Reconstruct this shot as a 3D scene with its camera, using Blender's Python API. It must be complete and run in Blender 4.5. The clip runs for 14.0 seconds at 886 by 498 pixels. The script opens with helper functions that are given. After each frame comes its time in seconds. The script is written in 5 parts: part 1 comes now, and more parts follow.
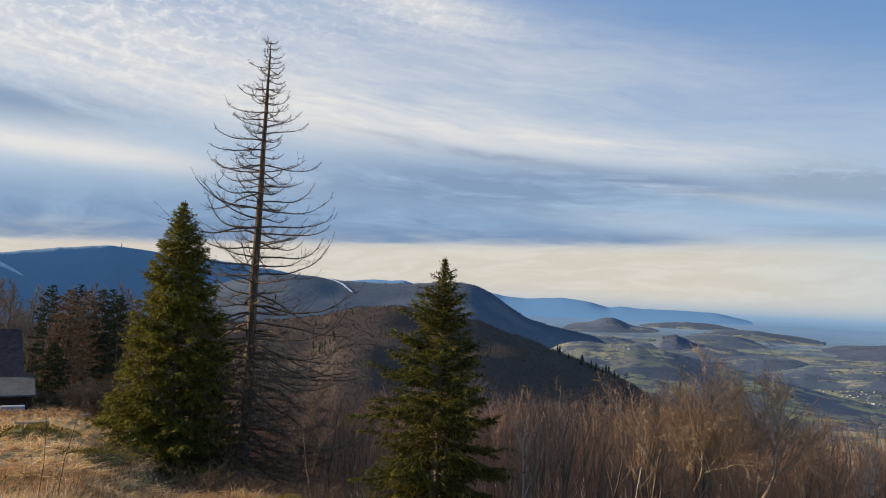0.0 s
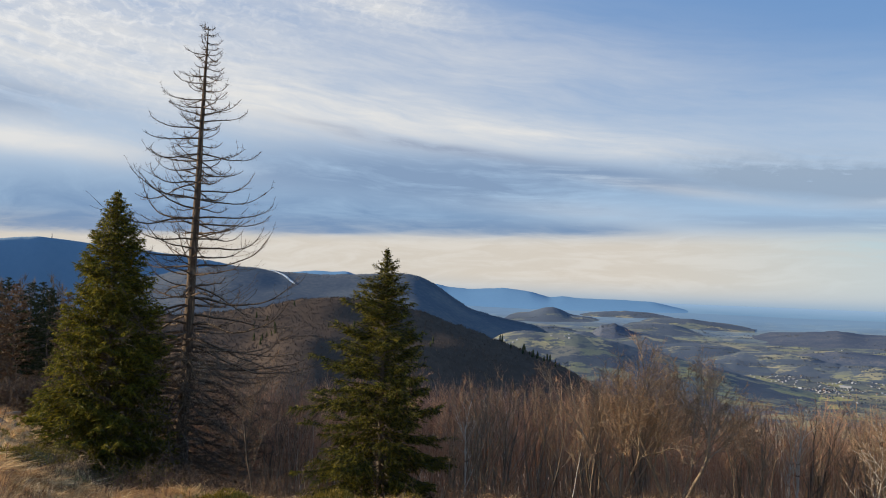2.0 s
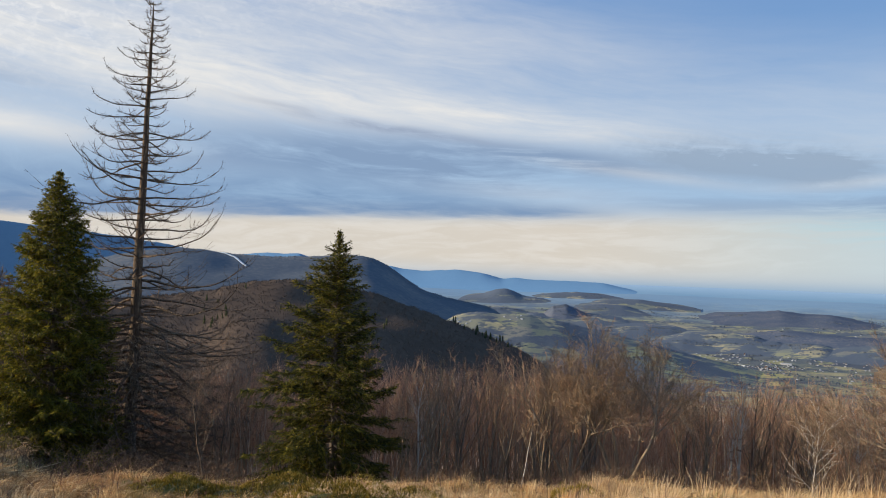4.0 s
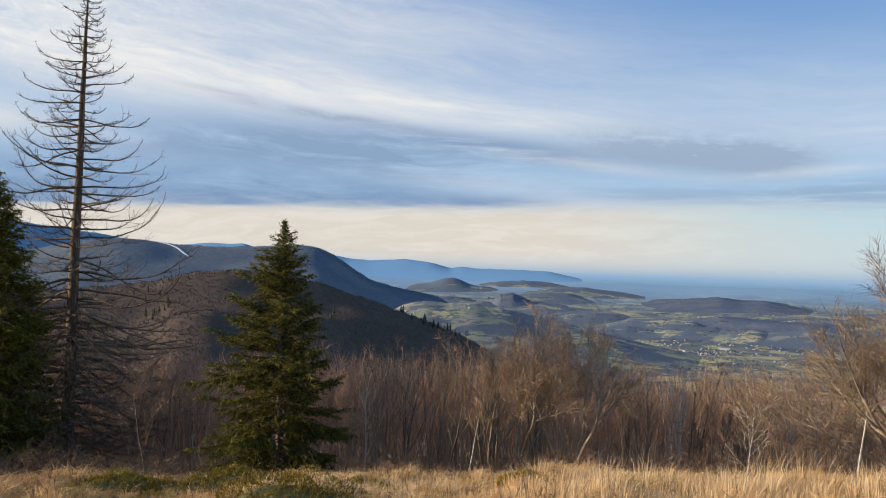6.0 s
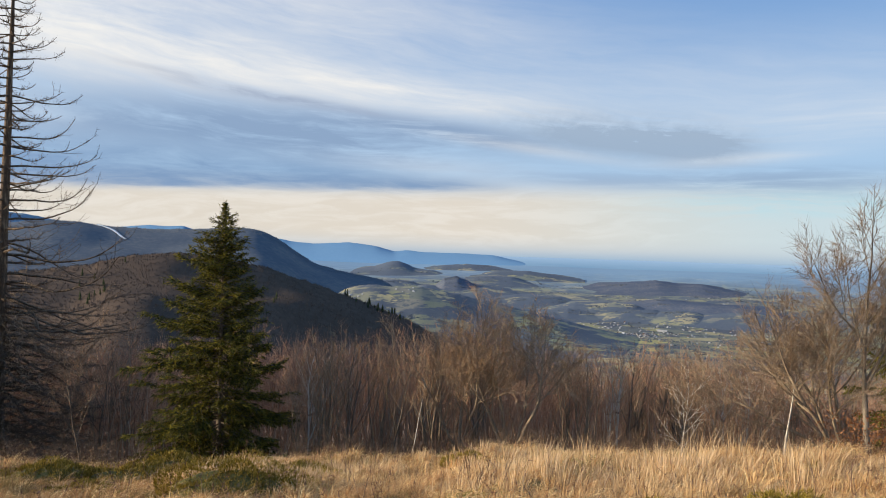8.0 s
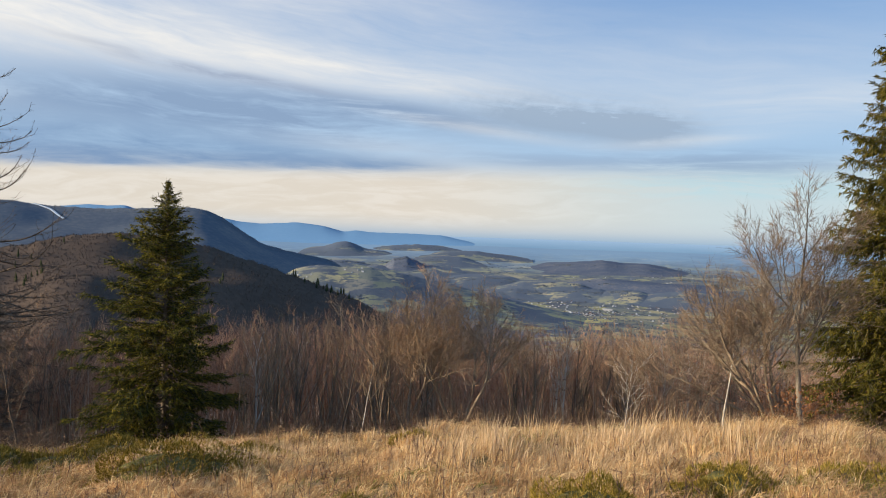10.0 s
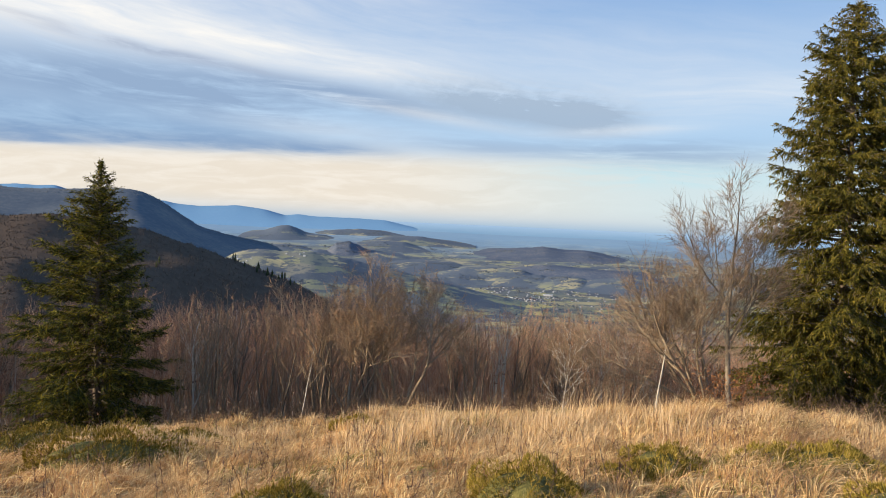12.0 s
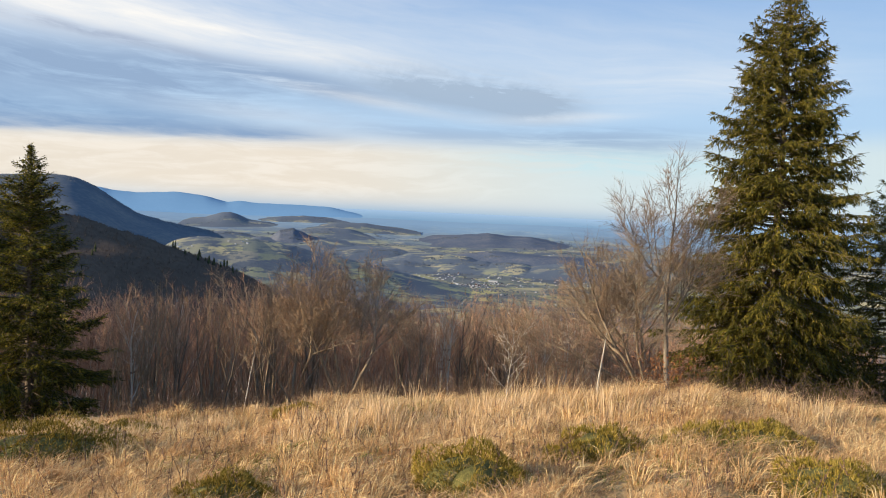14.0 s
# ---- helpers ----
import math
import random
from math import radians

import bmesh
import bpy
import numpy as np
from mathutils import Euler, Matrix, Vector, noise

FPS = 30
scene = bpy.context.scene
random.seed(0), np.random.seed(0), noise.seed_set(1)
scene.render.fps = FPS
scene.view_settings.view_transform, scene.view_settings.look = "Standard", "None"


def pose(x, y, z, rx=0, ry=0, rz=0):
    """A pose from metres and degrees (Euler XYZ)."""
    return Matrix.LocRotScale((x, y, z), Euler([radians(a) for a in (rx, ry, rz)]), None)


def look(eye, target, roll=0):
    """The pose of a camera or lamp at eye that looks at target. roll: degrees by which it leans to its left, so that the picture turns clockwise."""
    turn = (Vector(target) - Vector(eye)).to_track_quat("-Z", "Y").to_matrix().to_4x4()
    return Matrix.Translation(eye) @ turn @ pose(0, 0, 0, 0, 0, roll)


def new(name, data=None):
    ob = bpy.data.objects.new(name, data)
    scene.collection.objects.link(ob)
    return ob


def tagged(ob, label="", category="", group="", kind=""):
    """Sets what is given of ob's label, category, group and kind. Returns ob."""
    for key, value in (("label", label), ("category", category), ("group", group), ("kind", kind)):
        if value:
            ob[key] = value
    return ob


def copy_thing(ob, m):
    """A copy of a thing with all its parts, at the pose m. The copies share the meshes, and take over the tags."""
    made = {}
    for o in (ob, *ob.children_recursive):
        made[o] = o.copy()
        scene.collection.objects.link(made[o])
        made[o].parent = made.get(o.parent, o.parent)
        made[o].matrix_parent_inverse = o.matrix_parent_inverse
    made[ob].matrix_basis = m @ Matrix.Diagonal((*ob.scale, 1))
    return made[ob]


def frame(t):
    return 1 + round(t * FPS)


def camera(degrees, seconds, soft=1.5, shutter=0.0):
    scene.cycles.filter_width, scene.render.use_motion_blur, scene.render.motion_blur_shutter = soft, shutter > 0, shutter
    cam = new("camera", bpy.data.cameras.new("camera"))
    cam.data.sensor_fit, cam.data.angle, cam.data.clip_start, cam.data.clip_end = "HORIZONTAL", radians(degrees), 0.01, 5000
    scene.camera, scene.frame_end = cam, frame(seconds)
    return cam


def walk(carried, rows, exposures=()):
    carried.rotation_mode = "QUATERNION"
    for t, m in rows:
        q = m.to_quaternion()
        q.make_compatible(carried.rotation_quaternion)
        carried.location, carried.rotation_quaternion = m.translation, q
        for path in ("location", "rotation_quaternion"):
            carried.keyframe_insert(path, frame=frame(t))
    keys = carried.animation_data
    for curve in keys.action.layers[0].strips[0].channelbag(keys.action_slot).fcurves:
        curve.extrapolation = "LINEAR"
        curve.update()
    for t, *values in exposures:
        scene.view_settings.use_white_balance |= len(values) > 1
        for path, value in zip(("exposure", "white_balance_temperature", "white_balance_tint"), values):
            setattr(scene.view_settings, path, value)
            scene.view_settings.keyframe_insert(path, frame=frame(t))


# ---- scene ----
# ---------- camera: held by hand, turned to the right from one spot ----------
cam = camera(61.1, 14.0, soft=1.0)
PATH = [
    (0.0, (-0.000, -0.000, 1.600), (-0.002, 9.980, 2.235), 2.47),
    (0.5, (0.006, -0.000, 1.600), (0.263, 9.977, 2.219), 2.41),
    (1.0, (0.010, -0.000, 1.599), (0.459, 9.972, 2.194), 2.35),
    (1.5, (0.013, -0.000, 1.599), (0.625, 9.964, 2.180), 2.15),
    (2.0, (0.017, -0.001, 1.598), (0.776, 9.956, 2.140), 2.12),
    (2.5, (0.020, -0.001, 1.597), (0.946, 9.944, 2.085), 2.26),
    (3.0, (0.024, -0.001, 1.595), (1.099, 9.932, 2.016), 2.16),
    (5.5, (0.042, -0.004, 1.591), (1.948, 9.810, 1.825), 1.75),
    (6.0, (0.046, -0.005, 1.590), (2.124, 9.775, 1.793), 1.62),
    (6.5, (0.048, -0.005, 1.590), (2.245, 9.749, 1.755), 1.53),
    (7.0, (0.052, -0.006, 1.588), (2.406, 9.712, 1.695), 1.53),
    (7.5, (0.057, -0.008, 1.587), (2.655, 9.649, 1.636), 1.75),
    (8.0, (0.062, -0.009, 1.586), (2.860, 9.592, 1.591), 1.76),
    (10.5, (0.080, -0.015, 1.580), (3.721, 9.294, 1.302), 2.00),
    (11.0, (0.085, -0.017, 1.579), (3.944, 9.203, 1.276), 2.24),
    (11.5, (0.089, -0.019, 1.578), (4.117, 9.127, 1.220), 2.41),
    (12.0, (0.091, -0.020, 1.577), (4.241, 9.069, 1.172), 2.50),
    (12.5, (0.095, -0.022, 1.577), (4.420, 8.985, 1.158), 2.45),
    (13.0, (0.098, -0.023, 1.576), (4.567, 8.911, 1.117), 2.44),
    (13.5, (0.102, -0.025, 1.575), (4.740, 8.820, 1.076), 2.50),
    (14.0, (0.106, -0.027, 1.574), (4.908, 8.727, 1.024), 2.49),
]
EXPOSURES = [(0.0, 0.45, 6380, 10), (3.0, 0.48, 6350, 10), (6.5, 0.62, 6380, 10), (8.0, 0.65, 6420, 10), (10.5, 0.64, 6500, 10), (11.0, 0.78, 6540, 10), (14.0, 0.81, 6570, 10)]
walk(cam, [(t, look(eye, target, roll)) for t, eye, target, roll in PATH], EXPOSURES)

# ---------- sun and sky ----------
SUN_AZ, SUN_EL = -80.0, 15.0          # degrees right of +y, degrees up


def ray_to(az, el):
    a, e = radians(az), radians(el)
    return Vector((math.sin(a) * math.cos(e), math.cos(a) * math.cos(e), math.sin(e)))


sun = new("sun", bpy.data.lights.new("sun", "SUN"))
sun.data.energy, sun.data.angle, sun.data.color = 5.0, radians(1.2), (1.0, 0.83, 0.60)
sun.matrix_world = look(ray_to(SUN_AZ, SUN_EL) * 200, (0, 0, 0))

world = bpy.data.worlds.new("sky")
scene.world = world
world.use_nodes = True


class Graph:
    """Short hand for node trees: every call adds a node and returns its output."""

    def __init__(self, tree):
        self.tree = tree
        tree.nodes.clear()

    def add(self, kind, operation=None):
        node = self.tree.nodes.new(kind)
        if operation:
            node.operation = operation
        return node

    def put(self, socket, value):
        if isinstance(value, bpy.types.NodeSocket):
            self.tree.links.new(value, socket)
        elif value is not None:
            socket.default_value = value

    def math(self, op, a, b=None, c=None, clamp=False):
        node = self.add("ShaderNodeMath", op)
        node.use_clamp = clamp
        for socket, value in zip(node.inputs, (a, b, c)):
            self.put(socket, value)
        return node.outputs[0]

    def ramp(self, value, lo, hi, a=0.0, b=1.0):
        node = self.add("ShaderNodeMapRange")
        node.interpolation_type = "SMOOTHSTEP"
        for socket, v in zip(node.inputs, (value, lo, hi, a, b)):
            self.put(socket, v)
        return node.outputs[0]

    def mix(self, fac, a, b, blend="MIX"):
        node = self.add("ShaderNodeMix")
        node.data_type, node.blend_type = "RGBA", blend
        self.put(node.inputs[0], fac)
        for socket, value in zip((node.inputs[6], node.inputs[7]), (a, b)):
            self.put(socket, (*value, 1) if isinstance(value, tuple) and len(value) == 3 else value)
        return node.outputs[2]

    def noise(self, vector, scale, detail=4.0, rough=0.55, distort=0.0):
        node = self.add("ShaderNodeTexNoise")
        self.put(node.inputs["Vector"], vector)
        for key, value in (("Scale", scale), ("Detail", detail), ("Roughness", rough), ("Distortion", distort)):
            node.inputs[key].default_value = value
        return node.outputs[0]

    def xyz(self, x, y, z=0.0):
        node = self.add("ShaderNodeCombineXYZ")
        for socket, value in zip(node.inputs, (x, y, z)):
            self.put(socket, value)
        return node.outputs[0]

    def scaled(self, vector, by):
        node = self.add("ShaderNodeVectorMath", operation="MULTIPLY")
        self.put(node.inputs[0], vector)
        node.inputs[1].default_value = by
        return node.outputs[0]


def build_sky():
    g = Graph(world.node_tree)
    way = g.add("ShaderNodeSeparateXYZ")
    g.put(way.inputs[0], g.add("ShaderNodeTexCoord").outputs["Generated"])
    x, y, z = way.outputs
    u = g.math("MULTIPLY", g.math("ARCTAN2", x, y), 57.2958)
    v = g.math("MULTIPLY", g.math("ARCSINE", z), 57.2958)
    sky = g.add("ShaderNodeTexSky")
    sky.sky_type, sky.sun_disc = "NISHITA", False
    sky.sun_elevation, sky.sun_rotation = radians(SUN_EL), radians(SUN_AZ)
    sky.altitude, sky.air_density, sky.dust_density, sky.ozone_density = 700, 1.0, 0.6, 2.0
    # streaks fall to the north high up and run level low down
    fall = g.ramp(v, 2.5, 12.0, -0.035, 0.115)
    warp = g.math("MULTIPLY", g.math("SUBTRACT", g.noise(g.xyz(g.math("MULTIPLY", u, 0.06), g.math("MULTIPLY", v, 0.16)), 1.0, 2.0), 0.5), 3.0)
    flow = g.math("ADD", g.math("MULTIPLY_ADD", u, fall, v), warp)
    broad = g.noise(g.xyz(g.math("MULTIPLY", u, 0.045), g.math("MULTIPLY", flow, 0.28), 3.1), 1.0, 5.0, 0.55)
    fine = g.noise(g.xyz(g.math("MULTIPLY", u, 0.085), g.math("MULTIPLY", flow, 0.75), 7.7), 1.0, 6.0, 0.60, 0.3)
    wisp = g.noise(g.xyz(g.math("MULTIPLY", u, 0.22), g.math("MULTIPLY", flow, 1.3), 2.4), 1.0, 6.0, 0.62, 0.5)
    fleece = g.noise(g.xyz(g.math("MULTIPLY", u, 0.9), g.math("MULTIPLY", v, 1.6), 1.0), 1.0, 5.0, 0.62, 0.5)

    def bank(az, el, wide, high, slope, strength):
        du = g.math("SUBTRACT", u, az)
        dv = g.math("SUBTRACT", g.math("MULTIPLY_ADD", warp, 0.22, v), g.math("MULTIPLY_ADD", du, slope, el))
        q = g.math("ADD", g.math("POWER", g.math("ABSOLUTE", g.math("DIVIDE", du, wide)), 2.0), g.math("POWER", g.math("ABSOLUTE", g.math("DIVIDE", dv, high)), 2.0))
        return g.math("MULTIPLY", g.math("EXPONENT", g.math("MULTIPLY", q, -1.0)), strength)

    def total(*values):
        out = values[0]
        for value in values[1:]:
            out = g.math("ADD", out, value)
        return out

    # white veil, thick towards the sun, thinning to open blue in the north
    veil = total(bank(-36, 16, 30, 8, -0.05, 0.85), bank(-2, 12.8, 20, 2.2, -0.11, 0.66), bank(-2, 21.3, 8, 1.8, -0.15, 0.50), bank(16, 11.4, 13, 1.3, -0.12, 0.40),
                 bank(-26, 8.9, 13, 0.9, -0.05, 0.75), bank(40, 12, 20, 3.5, 0.05, 0.20), bank(16, 16, 16, 3.5, -0.1, 0.20), bank(2, 18, 20, 4.0, -0.1, 0.29),
                 bank(21, 8.0, 7, 0.42, -0.13, 0.55), bank(37, 7.0, 5, 0.45, 0.06, 0.45), bank(15, 6.2, 9, 0.8, -0.05, 0.35), bank(46, 9.5, 12, 1.4, 0.02, 0.30))
    veil = g.math("MULTIPLY", veil, g.math("ADD", 0.42, g.math("ADD", broad, g.math("ADD", g.math("MULTIPLY", g.math("SUBTRACT", fine, 0.5), 1.1), g.math("MULTIPLY", g.math("SUBTRACT", wisp, 0.5), 0.7)))), clamp=True)
    curd = g.math("MULTIPLY", total(bank(-25, 18, 15, 5.0, 0.05, 1.0), bank(-3, 21.5, 7, 1.6, -0.16, 0.8)), g.ramp(fleece, 0.42, 0.72))
    # the long grey-blue bank: a sharp level foot, a frayed top, thinning to a point in the north
    rise = g.math("SUBTRACT", g.math("MULTIPLY_ADD", g.math("SUBTRACT", fine, 0.5), 1.3, v), g.math("MULTIPLY_ADD", u, 0.040, 3.75))
    depth_of = g.ramp(u, 23.0, -12.0, 0.7, 5.0)
    body = g.math("MULTIPLY", g.ramp(rise, -0.15, 0.55), g.ramp(g.math("DIVIDE", rise, depth_of), 1.35, 0.25))
    body = g.math("MULTIPLY", body, g.math("MULTIPLY", g.ramp(u, 23.0, 16.0), g.ramp(g.math("MULTIPLY_ADD", wisp, 0.5, g.math("MULTIPLY", fine, 0.5)), 0.30, 0.62, 0.45, 1.0)))
    # grey undersides above it and to the north
    grey = total(bank(5, 8.3, 13, 1.9, -0.09, 1.15), bank(-8, 8.2, 9, 1.2, -0.06, 0.6), bank(17, 8.8, 9, 0.8, -0.10, 0.9), bank(-31, 11.8, 9, 1.3, -0.03, 0.95), bank(40, 5.5, 10, 1.0, -0.02, 0.75), bank(27, 5.4, 6, 0.6, -0.04, 0.4))
    grey = g.math("MULTIPLY", grey, g.ramp(g.math("ADD", g.math("MULTIPLY", fine, 0.7), g.math("MULTIPLY", wisp, 0.4)), 0.34, 0.64), clamp=True)
    lump = g.math("MULTIPLY", total(bank(28, 8.9, 6.5, 1.35, -0.06, 1.5), bank(34.5, 8.2, 3.6, 1.2, -0.05, 1.6)), g.ramp(g.math("MULTIPLY_ADD", fleece, 0.25, g.math("MULTIPLY_ADD", wisp, 0.35, g.math("MULTIPLY", broad, 0.40))), 0.32, 0.58), clamp=True)
    streak = g.math("MULTIPLY", total(bank(4, 10.75, 9, 0.34, -0.105, 1.0), bank(-4, 12.0, 5, 0.22, -0.10, 0.5)), g.ramp(wisp, 0.35, 0.62, 0.35, 1.0), clamp=True)
    low = g.ramp(g.math("MULTIPLY_ADD", u, -0.02, v), 5.6, 3.2)
    warm = g.ramp(u, 46.0, 16.0)
    haze = g.ramp(v, 1.5, -0.75)

    k = 10.0
    colour = g.mix(0.72, sky.outputs[0], tuple(k * c for c in (0.195, 0.375, 0.70)))
    colour = g.mix(g.math("MULTIPLY", g.ramp(v, 20.0, 5.0), 0.62), colour, tuple(k * c for c in (0.455, 0.62, 0.77)))
    colour = g.mix(g.math("MULTIPLY", low, 0.92), colour, g.mix(warm, tuple(k * c for c in (0.56, 0.66, 0.68)), g.mix(g.ramp(wisp, 0.40, 0.66), tuple(k * c for c in (0.715, 0.635, 0.525)), tuple(k * c for c in (0.775, 0.705, 0.605)))))
    colour = g.mix(g.math("MULTIPLY", veil, 0.95), colour, tuple(k * c for c in (0.83, 0.81, 0.77)))
    colour = g.mix(g.math("MULTIPLY", curd, 0.62), colour, tuple(k * c for c in (0.98, 0.95, 0.90)))
    colour = g.mix(g.math("MULTIPLY", bank(41, 3.8, 8, 0.9, 0.0, 0.65), g.ramp(wisp, 0.3, 0.6)), colour, tuple(k * c for c in (0.42, 0.66, 0.74)))
    colour = g.mix(g.math("MULTIPLY", grey, 0.90), colour, tuple(k * c for c in (0.235, 0.335, 0.495)))
    colour = g.mix(g.math("MULTIPLY", lump, 0.85), colour, tuple(k * c for c in (0.31, 0.40, 0.52)))
    colour = g.mix(g.math("MULTIPLY", body, 0.92), colour, tuple(k * c for c in (0.175, 0.285, 0.465)))
    colour = g.mix(g.math("MULTIPLY", streak, 0.75), colour, tuple(k * c for c in (0.30, 0.36, 0.48)))
    colour = g.mix(g.math("MULTIPLY", haze, 0.95), colour, g.mix(g.ramp(v, 0.7, -0.6), tuple(k * c for c in (0.50, 0.56, 0.61)), tuple(k * c for c in (0.30, 0.43, 0.57))))
    back = g.add("ShaderNodeBackground")
    g.put(back.inputs[0], colour)
    back.inputs[1].default_value = 0.07
    g.put(g.add("ShaderNodeOutputWorld").inputs[0], back.outputs[0])


build_sky()

# ---------- materials ----------
def material(name):
    m = bpy.data.materials.new(name)
    m.use_nodes = True
    return m, Graph(m.node_tree)


def finish(m, g, colour, rough=0.8, bump=None, depth=0.02, through_light=0.0, spec=0.3):
    shade = g.add("ShaderNodeBsdfPrincipled")
    g.put(shade.inputs["Base Color"], colour if isinstance(colour, bpy.types.NodeSocket) else (*colour, 1))
    g.put(shade.inputs["Roughness"], rough)
    shade.inputs["Specular IOR Level"].default_value = spec
    if bump is not None:
        b = g.add("ShaderNodeBump")
        b.inputs["Strength"].default_value, b.inputs["Distance"].default_value = 0.7, depth
        g.put(b.inputs["Height"], bump)
        g.put(shade.inputs["Normal"], b.outputs[0])
    out = shade.outputs[0]
    if through_light:
        thin, mixed = g.add("ShaderNodeBsdfTranslucent"), g.add("ShaderNodeMixShader")
        g.put(thin.inputs[0], colour if isinstance(colour, bpy.types.NodeSocket) else (*colour, 1))
        mixed.inputs[0].default_value = through_light
        g.put(mixed.inputs[1], out)
        g.put(mixed.inputs[2], thin.outputs[0])
        out = mixed.outputs[0]
    g.put(g.add("ShaderNodeOutputMaterial").inputs[0], out)
    return m


def shades(g, value, *colours):
    """Colours in even steps over a value from 0 to 1."""
    node = g.add("ShaderNodeValToRGB")
    band = node.color_ramp
    while len(band.elements) < len(colours):
        band.elements.new(0.5)
    for n, (e, c) in enumerate(zip(band.elements, colours)):
        e.position, e.color = n / (len(colours) - 1), (*c, 1)
    g.put(node.inputs[0], value)
    return node.outputs[0]


def island(g):
    return g.add("ShaderNodeNewGeometry").outputs["Random Per Island"]


def place_of(g):
    return g.add("ShaderNodeNewGeometry").outputs["Position"]


def blades(name, colours, patch=0.0, patch_colour=(0.2, 0.2, 0.05), thin=0.3, rough=0.6):
    """Grass, needles and twigs: a shade for each blade, and patches some metres wide."""
    m, g = material(name)
    colour = shades(g, island(g), *colours)
    if patch:
        where = g.noise(place_of(g), patch, 3.0, 0.6)
        colour = g.mix(g.ramp(where, 0.50, 0.66, 0.0, 0.75), colour, patch_colour)
        # smaller spots of a darker tone
        colour = g.mix(g.ramp(g.noise(place_of(g), patch * 4.5, 3.0, 0.6), 0.54, 0.64, 0.0, 0.45), colour, tuple(0.70 * c for c in patch_colour))
    return finish(m, g, colour, rough, through_light=thin, spec=0.12)


def rough_skin(name, a, b, scale, stretch=(1, 1, 1), depth=0.02, rough=0.9, c=None):
    """Bark, stone, earth: two colours in noise at two scales, with relief."""
    m, g = material(name)
    at = g.scaled(g.add("ShaderNodeTexCoord").outputs["Object"], stretch)
    big, small = g.noise(at, scale, 3.0), g.noise(at, scale * 7, 5.0, 0.65)
    colour = g.mix(g.ramp(g.math("MULTIPLY_ADD", small, 0.6, g.math("MULTIPLY", big, 0.4)), 0.36, 0.64), a, b)
    if c:
        colour = g.mix(g.ramp(big, 0.56, 0.66), colour, c)
    return finish(m, g, colour, rough, small, depth)


M_BARK = rough_skin("grey_brown_bark", (0.075, 0.055, 0.04), (0.19, 0.15, 0.11), 3.0, (6, 6, 1))
M_DEAD = rough_skin("dead_wood", (0.070, 0.048, 0.033), (0.170, 0.118, 0.078), 3.0, (6, 6, 1), c=(0.30, 0.205, 0.125))
M_PALE = rough_skin("smooth_pale_bark", (0.15, 0.122, 0.092), (0.29, 0.245, 0.19), 2.5, (4, 4, 1), c=(0.11, 0.09, 0.065))
M_WILLOW = rough_skin("willow_bark", (0.15, 0.112, 0.078), (0.38, 0.295, 0.20), 3.0, (5, 5, 1))
M_BIRCH = rough_skin("birch_bark", (0.42, 0.38, 0.32), (0.60, 0.56, 0.49), 2.0, (1, 1, 3), c=(0.10, 0.08, 0.07))
M_STEM = rough_skin("young_bark", (0.13, 0.092, 0.062), (0.36, 0.27, 0.18), 3.0, (5, 5, 1))
M_TWIG = blades("brown_twigs", ((0.17, 0.092, 0.050), (0.33, 0.198, 0.108), (0.50, 0.34, 0.195)), thin=0.0, rough=0.8)
M_TWIG_RED = blades("reddish_twigs", ((0.20, 0.102, 0.066), (0.385, 0.215, 0.132), (0.53, 0.325, 0.205)), thin=0.0, rough=0.8)
# dark brown, with shade put into the tone
M_TWIG_DARK = blades("dark_shaded_twigs", ((0.075, 0.048, 0.034), (0.15, 0.098, 0.064), (0.27, 0.185, 0.115)), thin=0.0, rough=0.8)
M_TWIG_PALE = blades("pale_twigs", ((0.12, 0.078, 0.052), (0.22, 0.146, 0.094), (0.34, 0.235, 0.15)), thin=0.0, rough=0.8)
M_SAPLING = blades("pale_sapling_bark", ((0.26, 0.19, 0.135), (0.42, 0.32, 0.235), (0.58, 0.47, 0.36)), thin=0.0, rough=0.8)
M_TWIG_DEAD = blades("dead_twigs", ((0.115, 0.083, 0.060), (0.243, 0.178, 0.125), (0.419, 0.312, 0.213)), thin=0.0, rough=0.85)
M_NEEDLE = blades("spruce_needles", ((0.048, 0.056, 0.011), (0.125, 0.120, 0.017), (0.30, 0.24, 0.030)), thin=0.38)
M_NEEDLE_DEEP = blades("deep_green_needles", ((0.024, 0.029, 0.008), (0.070, 0.071, 0.013), (0.27, 0.22, 0.030)), thin=0.32)
M_NEEDLE_OLIVE = blades("olive_spruce_needles", ((0.046, 0.048, 0.009), (0.105, 0.094, 0.015), (0.215, 0.165, 0.027)), thin=0.30)
M_LARCH = blades("brown_larch_twigs", ((0.13, 0.07, 0.038), (0.22, 0.13, 0.07), (0.28, 0.19, 0.11)), thin=0.1)
M_STRAW = blades("dry_grass", ((0.411, 0.238, 0.106), (0.736, 0.486, 0.240), (0.900, 0.714, 0.404)), 0.45, (0.432, 0.243, 0.122), 0.3)
M_TUSSOCK = blades("tussock_grass", ((0.389, 0.215, 0.096), (0.731, 0.473, 0.224), (0.900, 0.749, 0.414)), 0.9, (0.377, 0.209, 0.106), 0.3)
M_REED = blades("tall_straw", ((0.520, 0.349, 0.179), (0.680, 0.495, 0.284), (0.820, 0.640, 0.420)), thin=0.35)
M_RUSSET = blades("russet_grass", ((0.204, 0.113, 0.057), (0.384, 0.222, 0.113), (0.624, 0.396, 0.201)), 0.6, (0.240, 0.186, 0.069), 0.3)
M_GREEN = blades("green_grass", ((0.10, 0.12, 0.025), (0.20, 0.20, 0.05), (0.36, 0.31, 0.11)), thin=0.3)
